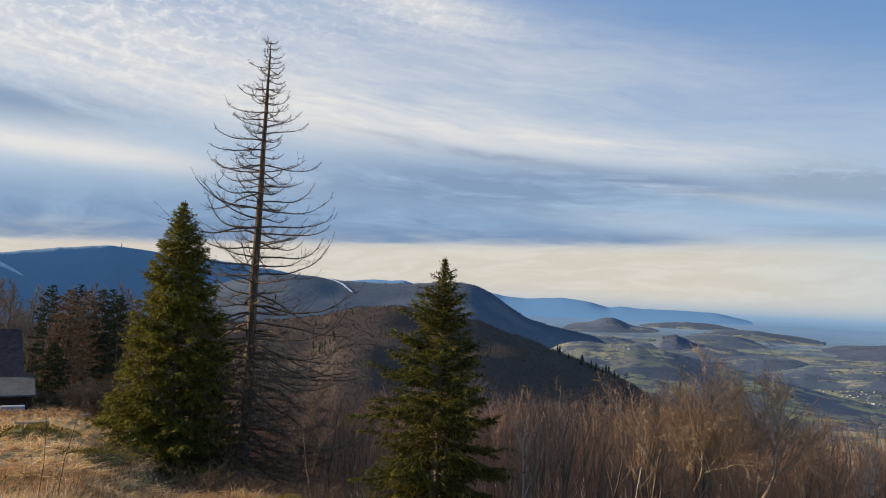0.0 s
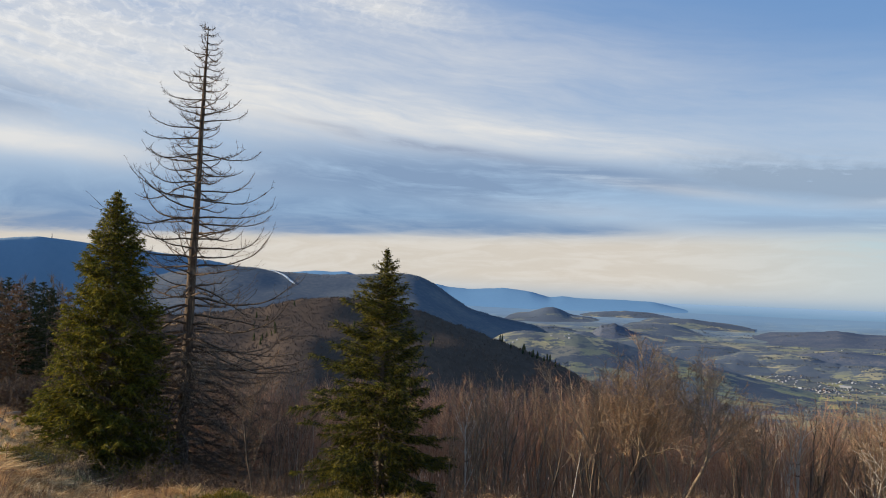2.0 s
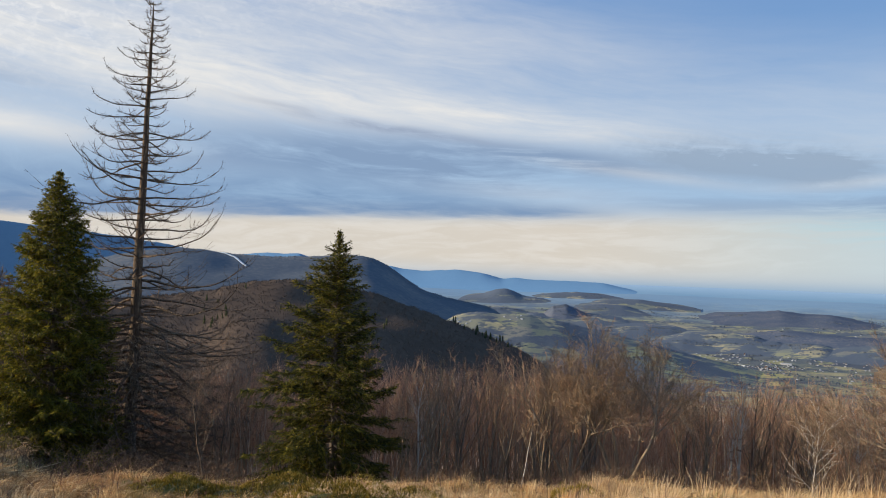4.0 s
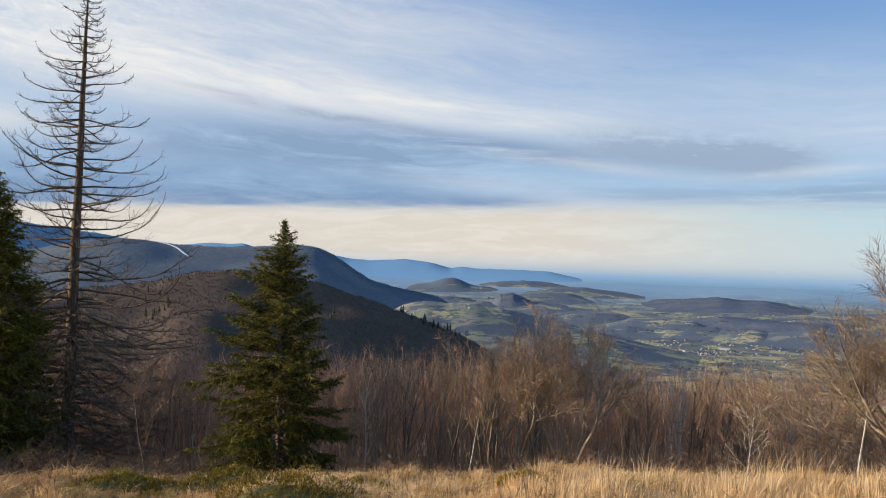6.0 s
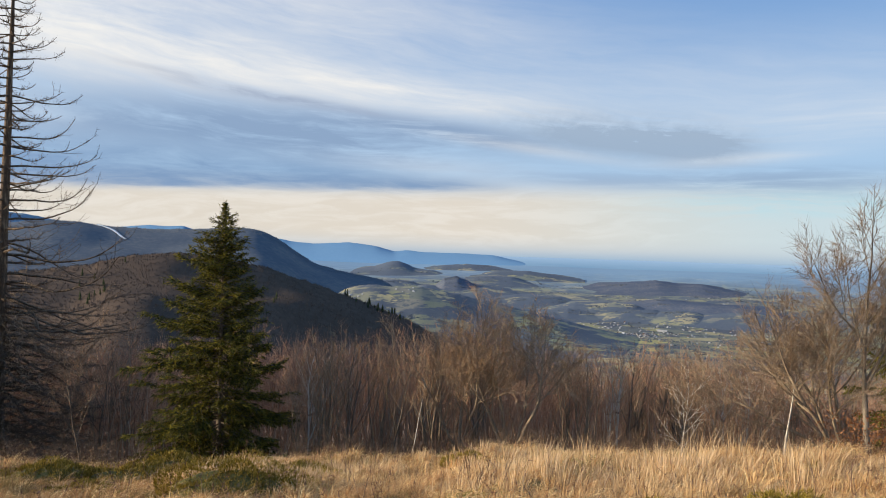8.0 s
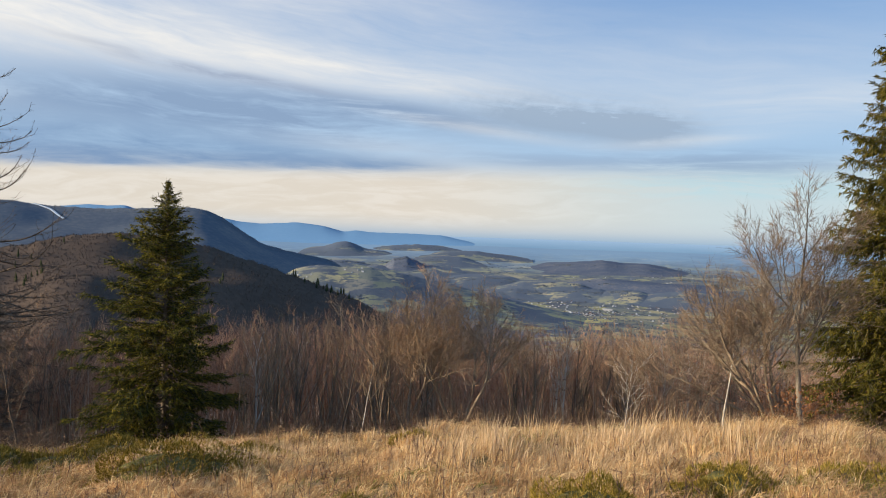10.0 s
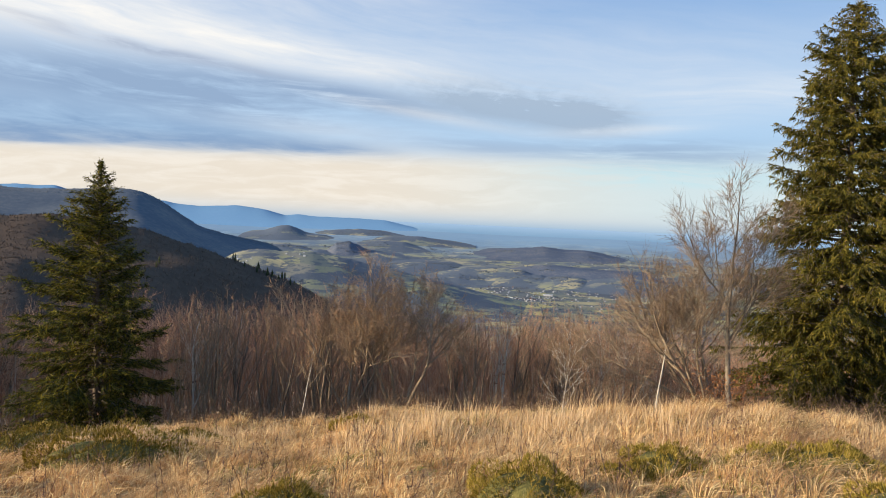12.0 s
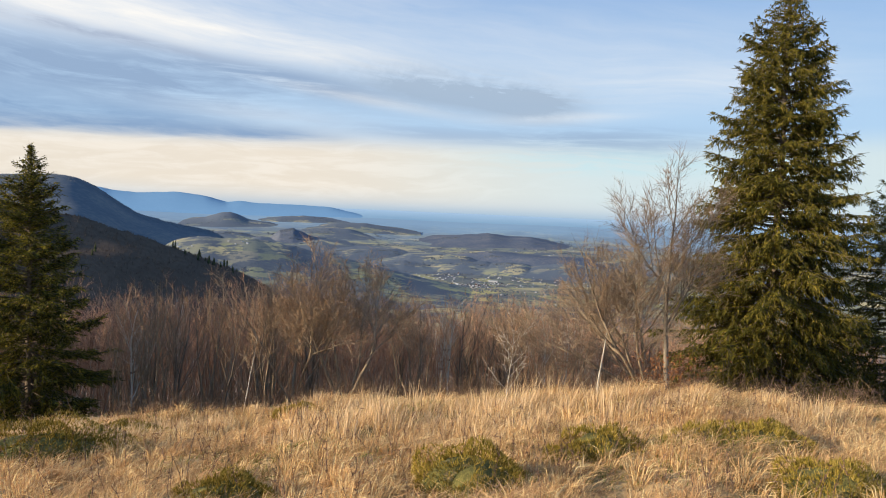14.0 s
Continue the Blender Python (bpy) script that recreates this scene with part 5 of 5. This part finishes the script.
def build_tussocks():
    """Tussocks of dry grass: dense tufts whose blades arch outwards, with hollows between them."""
    rng = np.random.default_rng(67)
    n = 1900
    az, d = np.radians(rng.uniform(-32, 62, n)), 4.6 + 9.6 * rng.random(n) ** 0.85
    clear = off_mounds(d * np.sin(az), d * np.cos(az))
    az, d, n = az[clear], d[clear], int(clear.sum())
    wide, high = rng.uniform(0.08, 0.24, n), rng.uniform(0.10, 0.30, n)
    count = (26 + 210 * wide).astype(int)
    k = np.repeat(np.arange(n), count)
    m = len(k)
    a, out = rng.uniform(0, 2 * math.pi, m), np.sqrt(rng.random(m))
    x = d[k] * np.sin(az[k]) + np.cos(a) * out * wide[k] * 0.6
    y = d[k] * np.cos(az[k]) + np.sin(a) * out * wide[k] * 0.6
    p0 = np.stack([x, y, ground_z(x, y) - 0.02], -1)
    h = high[k] * rng.uniform(0.5, 1.2, m)
    side = np.stack([np.cos(a) * out + 0.25, np.sin(a) * out - 0.1, np.zeros(m)], 1) + rng.normal(size=(m, 3)) * (0.25, 0.25, 0)
    up = np.array((0, 0, 1.0))
    p1 = p0 + (up * 0.62 + side * 0.30) * h[:, None]
    p2 = p1 + (up * rng.uniform(-0.1, 0.4, (m, 1)) + side * 0.60) * h[:, None]
    np.random.seed(67)
    wide_of = rng.uniform(0.0022, 0.0044, m)
    south = (rng.random(n) > 0.10 + 0.90 * smooth_step(np.degrees(az), -22, -6))[k] | (rng.random(n) < 0.12)[k]
    for mat, mine, label in ((M_TUSSOCK, ~south, "tussocks of bleached grass with dark hollows between them"), (M_RUSSET, south, "tussocks of russet withered grass")):
        stuff("grass_tussocks", ribbons(p0[mine], p1[mine], p2[mine], wide_of[mine]), mat, label, "grass")


build_tussocks()


def build_reeds():
    """Tall pale reed grass in tufts along the meadow's edge."""
    rng = np.random.default_rng(64)
    p0, p1, p2 = [], [], []
    tufts_at = [(rng.normal(33, 8), rng.uniform(9.0, 13.2), 0.20 + 0.45 * rng.random() ** 1.8) for _ in range(56)]
    tufts_at += [(rng.uniform(-5, 26), rng.uniform(11.0, 13.6), rng.uniform(0.15, 0.32)) for _ in range(44)]
    tufts_at += [(rng.uniform(44, 62), rng.uniform(10.0, 13.6), rng.uniform(0.12, 0.26)) for _ in range(56)]
    tufts_at += [(rng.uniform(-30, -20), rng.uniform(8.5, 12), rng.uniform(0.2, 0.4)) for _ in range(22)]
    tufts_at += [(rng.uniform(-3, 9), rng.uniform(10.7, 11.8), rng.uniform(0.18, 0.36)) for _ in range(26)]
    for az, d, h in tufts_at:
        c = at_polar(az, d)
        m = int(60 + 90 * rng.random())
        off = rng.normal(size=(m, 2)) * rng.uniform(0.09, 0.24)
        x, y = c.x + off[:, 0], c.y + off[:, 1]
        a = np.stack([x, y, ground_z(x, y) - 0.03], -1)
        hh = h * rng.uniform(0.45, 1.1, m)
        lean = np.concatenate([off * 0.7 + rng.normal(size=(m, 2)) * 0.13 + (0.10, -0.02), np.zeros((m, 1))], 1)
        b = a + (np.array((0, 0, 1.0)) + lean * 0.7) * (hh * 0.6)[:, None]
        p0.append(a)
        p1.append(b)
        p2.append(b + (np.array((0, 0, 0.9)) + lean * 1.8) * (hh * 0.45)[:, None])
    np.random.seed(64)
    p0 = np.concatenate(p0)
    stuff("reed_grass", ribbons(p0, np.concatenate(p1), np.concatenate(p2), 0.0040), M_REED, "tall pale dry reed grass in tufts along the meadow edge", "grass")


build_reeds()


def build_weeds():
    """Brown dry weed stalks with seed heads among the grass."""
    rng = np.random.default_rng(66)
    a, b, tip0, tip1 = [], [], [], []
    for _ in range(520):
        az, d = rng.uniform(-32, 60), rng.uniform(5.5, 13.5)
        p = np.array(at_polar(az, d))
        line = polyline(p, (rng.normal() * 0.2, rng.normal() * 0.2, 1), rng.uniform(0.2, 0.55), 4, 0.0, 0.12, rng)
        a.append(line[:-1]); b.append(line[1:])
        m = 12
        on = line[rng.integers(2, 5, m)]
        tip0.append(on); tip1.append(on + unit(rng.normal(size=(m, 3)) + (0, 0, 0.6)) * rng.uniform(0.02, 0.09, (m, 1)))
    stuff("dry_weeds", joined(frusta(np.concatenate(a), np.concatenate(b), 0.0026, 0.002, 3), spikes(np.concatenate(tip0), np.concatenate(tip1), 0.003)), M_WEED, "brown withered weed stalks among the grass", "weeds")


build_weeds()


def bilberry_mound(az, d, wide, deep, high, seed, label="low green bilberry mound in the dry grass"):
    """A cushion of green shoots: an uneven dome under a coat of short upright shoots."""
    rng = np.random.default_rng(seed)
    at = at_polar(az, d)
    mound = tagged(empty_thing("bilberry_bush", at, radians(-az)), label, "bush", "bilberry bushes in the meadow")
    rings, seg = 8, 20
    v = []
    for k in range(rings + 1):
        f = k / rings
        for s in range(seg):
            t = s / seg * 2 * math.pi
            bump = 1 + 0.18 * noise.noise((math.cos(t) * 1.5 + seed, math.sin(t) * 1.5, f * 2))
            q = math.sin(f * math.pi / 2)
            v.append((math.cos(t) * wide * q * bump, math.sin(t) * deep * q * bump, high * 0.85 * math.cos(f * math.pi / 2) * bump - 0.06 * f))
    v = np.array(v)
    part_mesh("cushion", triangles("cushion", v * (0.84, 0.84, 0.68), grid_faces(rings + 1, seg, True), M_MOSS, True), mound, "mossy olive cushion")
    n = int((7400 * wide * deep / 0.36 * 0.6 + 1800) * min(1.0, (9.5 / d) ** 1.5))
    f, t = rng.random(n) ** 0.58, rng.uniform(0, 2 * math.pi, n)
    q = np.sin(f * math.pi / 2)
    lump = 1 + 0.22 * np.sin(t * 3 + seed) * np.cos(f * 5 + seed) + 0.12 * np.sin(t * 7 + f * 9)
    base = np.stack([np.cos(t) * wide * q * lump, np.sin(t) * deep * q * lump, high * 0.8 * np.cos(f * math.pi / 2) * lump - 0.05], 1)
    way = unit(np.stack([np.cos(t) * q * 0.7, np.sin(t) * q * 0.7, np.full(n, 0.9)], 1) + rng.normal(size=(n, 3)) * 0.35)
    ln = rng.uniform(0.025, 0.065, n)
    part_mesh("foliage", triangles("foliage", *spikes(base, base + way * ln[:, None], rng.uniform(0.0034, 0.0060, n) * max(1.0, d / 7.5)), M_HEATH), mound, "short green shoots", "stuff")
    return mound


for n, row in enumerate(MOUNDS):
    bilberry_mound(*row, 70 + n)


def build_leaves():
    """Withered leaves still hanging on low shoots at the young beech's foot."""
    rng = np.random.default_rng(88)
    c = np.array(at_polar(46.2, 14.2))
    m = 900
    p = c + rng.normal(size=(m, 3)) * (0.38, 0.3, 0.0) + np.stack([np.zeros(m), np.zeros(m), rng.uniform(0.05, 0.75, m)], 1)
    d1, d2 = unit(rng.normal(size=(m, 3))), unit(rng.normal(size=(m, 3)))
    stuff("dead_leaves", ribbons(p, p + d1 * 0.025, p + d1 * 0.05 + d2 * 0.01, 0.012), M_LEAF, "withered russet leaves on low shoots by the young beech", "leaves")


np.random.seed(88)
build_leaves()


def build_sprig(az, d, h, seed, label):
    """A single bare sapling or dry stalk in the meadow."""
    rng = np.random.default_rng(seed)
    sprig = tagged(empty_thing("sapling", at_polar(az, d)), label, "sapling")
    line = polyline((0, 0, -0.05), (rng.normal() * 0.08, 0, 1), h, 6, 0.0, 0.05, rng)
    part_mesh("stem", triangles("stem", *pipe(line, np.linspace(0.006, 0.0025, 7), 5), M_BARK), sprig)
    a, b = [], []
    for k in range(9):
        p = line[2 + k % 4]
        e = p + unit(rng.normal(size=3) + (0, 0, 0.8)) * rng.uniform(0.08, 0.25) * h
        a.append(p); b.append(e)
    part_mesh("crown", triangles("crown", *spikes(a, b, 0.0028), M_WEED), sprig, "", "stuff")


build_sprig(11.0, 7.8, 0.62, 91, "thin bare sapling standing in the dry grass")
build_sprig(38.5, 7.6, 0.5, 92, "dry brown stalk standing in the grass")
build_sprig(-26.2, 9.5, 1.5, 93, "thin reddish sapling at the meadow edge")
build_sprig(-27.3, 10.0, 1.2, 94, "thin reddish sapling at the meadow edge")


# ---------- farmhouse, sheds and trees to the south ----------
def box(w, d, h, bevel=0.02):
    bm = bmesh.new()
    bmesh.ops.create_cube(bm, size=1, matrix=Matrix.Translation((0, 0, h / 2)) @ Matrix.Diagonal((w, d, h, 1)))
    bmesh.ops.bevel(bm, geom=bm.edges[:], offset=bevel, segments=1, affect="EDGES")
    return bm


def part(name, bm, mat, parent, label="", at=(0, 0, 0), turn=(0, 0, 0)):
    me = bpy.data.meshes.new(name)
    bmesh.ops.recalc_face_normals(bm, faces=bm.faces[:])
    bm.to_mesh(me)
    bm.free()
    me.materials.append(mat)
    ob = new(name, me)
    ob.parent, ob.location, ob.rotation_euler = parent, at, turn
    return tagged(ob, label)


def gable_roof(w, d, rise, over, thick):
    """A pitched roof of two slabs, ridge along x."""
    bm = bmesh.new()
    hw, hd = w / 2 + over, d / 2 + over
    slope = rise / (d / 2)
    prof = [(-hd, -over * slope), (0, rise), (hd, -over * slope), (hd, -over * slope + thick), (0, rise + thick), (-hd, -over * slope + thick)]
    ends = [[bm.verts.new((x, y, z)) for y, z in prof] for x in (-hw, hw)]
    n = len(prof)
    for i in range(n):
        j = (i + 1) % n
        bm.faces.new((ends[0][i], ends[0][j], ends[1][j], ends[1][i]))
    bm.faces.new((ends[0][0], ends[0][1], ends[0][4], ends[0][5]))
    bm.faces.new((ends[0][1], ends[0][2], ends[0][3], ends[0][4]))
    bm.faces.new((ends[1][0], ends[1][1], ends[1][4], ends[1][5]))
    bm.faces.new((ends[1][1], ends[1][2], ends[1][3], ends[1][4]))
    return bm


def gable_walls(w, d, h, rise):
    bm = bmesh.new()
    prof = [(-d / 2, 0), (d / 2, 0), (d / 2, h), (0, h + rise), (-d / 2, h)]
    ends = [[bm.verts.new((x, y, z)) for y, z in prof] for x in (-w / 2, w / 2)]
    for i in range(5):
        j = (i + 1) % 5
        bm.faces.new((ends[0][i], ends[0][j], ends[1][j], ends[1][i]))
    bm.faces.new(ends[0])
    bm.faces.new(ends[1])
    return bm


def farmhouse():
    house = tagged(empty_thing("farmhouse", at_polar(-34.6, 46.0, -0.2), radians(33)), "old dark timber farmhouse with a steep roof", "house")
    part("wall", gable_walls(8.4, 8.0, 2.0, 2.1), M_BOARD, house)
    part("roof", gable_roof(8.4, 8.0, 2.1, 0.35, 0.14), M_TILE, house, "dark tiled roof", (0, 0, 2.02))
    part("chimney", box(0.5, 0.5, 1.2), M_FELT, house, "", (-1.0, 0.3, 3.7))
    part("window", box(0.8, 0.1, 0.9), M_FELT, house, "small dark window", (2.2, -4.03, 0.8))
    lean = tagged(empty_thing("lean_to_shed", at_polar(-31.0, 39.5, -0.15), radians(30)), "low dark shed with a grey felt roof", "shed")
    part("wall", box(4.0, 2.6, 1.0), M_BOARD, lean)
    part("roof", box(4.3, 3.0, 0.10), M_FELT, lean, "sagging grey felt roof", (0, 0, 1.12), (radians(9), 0, 0))
    trough = tagged(empty_thing("trough", at_polar(-29.1, 37.0), radians(29)), "pale metal trough lying by the shed", "trough")
    part("body", box(0.9, 0.45, 0.3), M_TIN, trough)
    for az, d, ln, turn in ((-25.2, 33, 1.0, 0.4), (-24.9, 33.4, 0.8, -0.5), (-24.4, 33.2, 1.2, 0.1), (-27.9, 26.0, 0.9, 0.2)):
        log = tagged(empty_thing("timber_log", at_polar(az, d, 0.08), turn), "weathered log lying in the grass", "log", "logs by the shed")
        part_mesh("stem", triangles("stem", *pipe(np.array([(-ln / 2, 0, 0), (0, 0.02, 0.01), (ln / 2, 0, 0.05)]), (0.09, 0.085, 0.08), 8), M_LOG), log)
    far = tagged(empty_thing("barn", at_polar(-28.6, 62.0, -0.2), radians(20)), "small grey-roofed barn among the trees", "barn")
    part("wall", gable_walls(4.6, 3.6, 1.4, 1.0), M_WALL, far)
    part("roof", gable_roof(4.6, 3.6, 1.0, 0.25, 0.1), M_FELT, far, "grey felt roof", (0, 0, 1.42))


farmhouse()


for az, d, top, r, mat, label, kind in (
        (-26.2, 52, -0.6, 2.0, M_LARCH, "rust-brown bare larch by the farm", "larch"), (-27.3, 58, -0.3, 1.9, M_FIR, "dark spruce behind the larch", "spruce"),
        (-25.0, 58, -0.6, 2.1, M_LARCH, "brown bare larch behind the meadow", "larch"), (-24.1, 60, -0.5, 2.3, M_FIR, "dark spruce at the wood's edge", "spruce"),
        (-23.0, 57, -0.8, 2.3, M_FIR, "dark spruce at the wood's edge", "spruce"), (-25.6, 64, -0.2, 2.2, M_FIR, "dark spruce at the wood's edge", "spruce"),
        (-22.0, 55, -1.2, 2.2, M_LARCH, "brown bare larch at the wood's edge", "larch"), (-26.9, 50, -4.2, 1.2, M_FIR, "small dark spruce by the barn", "spruce"),
        (-21.0, 60, -1.0, 2.4, M_FIR, "dark spruce at the wood's edge", "spruce"), (-19.6, 58, -1.4, 2.4, M_FIR, "dark spruce at the wood's edge", "spruce"), (-23.5, 63, -0.4, 2.3, M_FIR, "dark spruce at the wood's edge", "spruce")):
    tree = spruce(kind, at_polar(az, d), height_to(az, d, top), r, int(abs(az) * 10 + d), mat, label, 140, 0.16, 0.50, 0.3, ragged=0.16, hang=0.3, bulk=5.4)
    tagged(tree, group="trees by the farm")
ash = None
for n, (az, d, h) in enumerate(((-30.6, 74, 8.6), (-29.7, 76, 9.2), (-29.0, 78, 9.4), (-28.3, 75, 9.0), (-31.4, 72, 8.4), (-25.6, 72, 9.4), (-23.4, 70, 9.3), (-22.4, 72, 9.0), (-27.6, 70, 9.0), (-26.6, 74, 9.0), (-24.6, 69, 9.0), (-21.4, 70, 9.0), (-20.4, 71, 9.0), (-30.2, 66, 9.0), (-28.8, 68, 9.0))):
    if ash is None:
        ash = bare_tree("ash_tree", at_polar(az, d), "tall bare tree behind the farm", height_to(az, d, -0.4), 110, 1, 0.1, M_BARK, M_TWIG_DEAD, (0, 0), 0.3, 0.034, 14, 12, 0.0, 0.6, coarse=3.5)
        tagged(ash, group="trees by the farm")
    else:
        copy_thing(ash, Matrix.Translation(at_polar(az, d)) @ Matrix.Rotation(n * 1.3, 4, "Z")).scale = (height_to(az, d, -0.5 + 0.4 * math.sin(n * 2.1)) / height_to(-30.6, 74, -0.4),) * 3
bramble = bare_tree("bramble_shrub", at_polar(-24.2, 33.5), "dark brown bare shrub at the meadow edge", 1.9, 120, 6, 0.6, M_BARK, M_TWIG_DARK, (0, 0), 0.15, 0.02, 8, 30, category="shrub", coarse=2.2)
tagged(bramble, group="shrubs by the farm")
# added copies whose dark twigs stand in for the shade on this ground
for n, (az, d, k) in enumerate(((-22.9, 34.5, 1.1), (-25.4, 36.5, 0.75), (-21.8, 33.0, 1.0), (-23.6, 38.0, 1.15), (-26.6, 39.0, 0.5), (-22.2, 38.0, 1.1), (-20.9, 35.0, 1.1), (-24.8, 41.0, 0.8), (-27.6, 42.0, 0.45))):
    copy_thing(bramble, Matrix.Translation(at_polar(az, d)) @ Matrix.Rotation(n * 1.7, 4, "Z")).scale = (k * 1.1, k * 1.1, k)


# ---------- villages in the valley ----------
def build_villages():
    rng = np.random.default_rng(81)

    def village_house(w, d, h, rise, roof, label):
        house = tagged(empty_thing("village_house", (0, 0, 0)), label, "house", "houses in the valley")
        part("wall", gable_walls(w, d, h, rise), M_WALL, house)
        part("roof", gable_roof(w, d, rise, 0.5, 0.3), roof, house, "", (0, 0, h + 0.05))
        return house

    kinds = [village_house(7, 5.5, 3.2, 2.4, M_TILE, "white village house with a dark red roof"), village_house(8, 5.5, 3.0, 2.4, M_FELT, "white village house with a grey roof"), village_house(6, 5, 3.6, 2.0, M_TIN, "white village house with a pale metal roof")]
    spots = []
    for az, d, sa, sd, count in ((30.8, 1900, 1.1, 28, 60), (33.2, 1990, 1.0, 25, 16), (25.5, 2060, 1.6, 40, 18), (35.8, 2200, 1.6, 90, 18), (22.6, 2500, 1.3, 60, 18),
                              (27.2, 2400, 1.4, 50, 20), (38.5, 2150, 3.0, 120, 24), (31.0, 2350, 3.5, 60, 24), (44.0, 2300, 5.0, 220, 16), (24.6, 2280, 0.9, 20, 12), (33.0, 2080, 4.0, 80, 50)):
        for _ in range(count):
            spots.append((az + rng.normal() * sa, d + rng.normal() * sd))
    used = set()
    for az, d in spots:
        n = int(rng.integers(0, 3))
        size = rng.uniform(0.40, 0.66)
        m = Matrix.Translation(at_polar(az, d, -0.4)) @ Matrix.Rotation(rng.choice([0.2, 1.8]) + rng.normal() * 0.2, 4, "Z")
        if n in used:
            copy_thing(kinds[n], m).scale = (size,) * 3
        else:
            used.add(n)
            kinds[n].matrix_basis = m

    # scattered farms: gabled blocks, a few metres each, joined
    at = [np.array(at_polar(rng.normal(33, 7), rng.normal(2250, 260))) for _ in range(260)]
    at += [KNOLLS[4].point(np.array(9.6 + rng.normal() * 0.4), np.array(-0.25 + rng.normal() * 0.04)) for _ in range(9)]
    at += [KNOLLS[4].point(np.array(13.6 + rng.normal() * 0.6), np.array(-0.12 + rng.normal() * 0.04)) for _ in range(6)]
    pieces = []
    for p in at:
        w, d, h, a = rng.uniform(3.0, 4.6), rng.uniform(2.2, 3.2), rng.uniform(2.0, 3.0), rng.uniform(0, 3.1)
        prof = np.array([(-d, -1), (d, -1), (d, h), (0, h + 1.8), (-d, h)])
        q = np.array([(x, y, z) for x in (-w, w) for y, z in prof]) @ np.array(((math.cos(a), math.sin(a), 0), (-math.sin(a), math.cos(a), 0), (0, 0, 1)))
        f = [(k, (k + 1) % 5, (k + 1) % 5 + 5) for k in range(5)] + [(k, (k + 1) % 5 + 5, k + 5) for k in range(5)] + [(0, 2, 1), (0, 3, 2), (0, 4, 3), (5, 6, 7), (5, 7, 8), (5, 8, 9)]
        pieces.append((p + q * 0.55, np.array(f)))
    stuff("scattered_farms", joined(*pieces), M_WALL, "tiny pale farmhouses scattered over the valley", "houses")


build_villages()
hall = tagged(empty_thing("village_hall", at_polar(32.7, 2040, -0.5), radians(-40)), "long white hall in the valley town", "hall")
part("wall", box(24, 10, 4.5, 0.3), M_WALL, hall)
part("roof", box(25, 11, 0.6, 0.2), M_TIN, hall, "pale flat roof", (0, 0, 4.5))
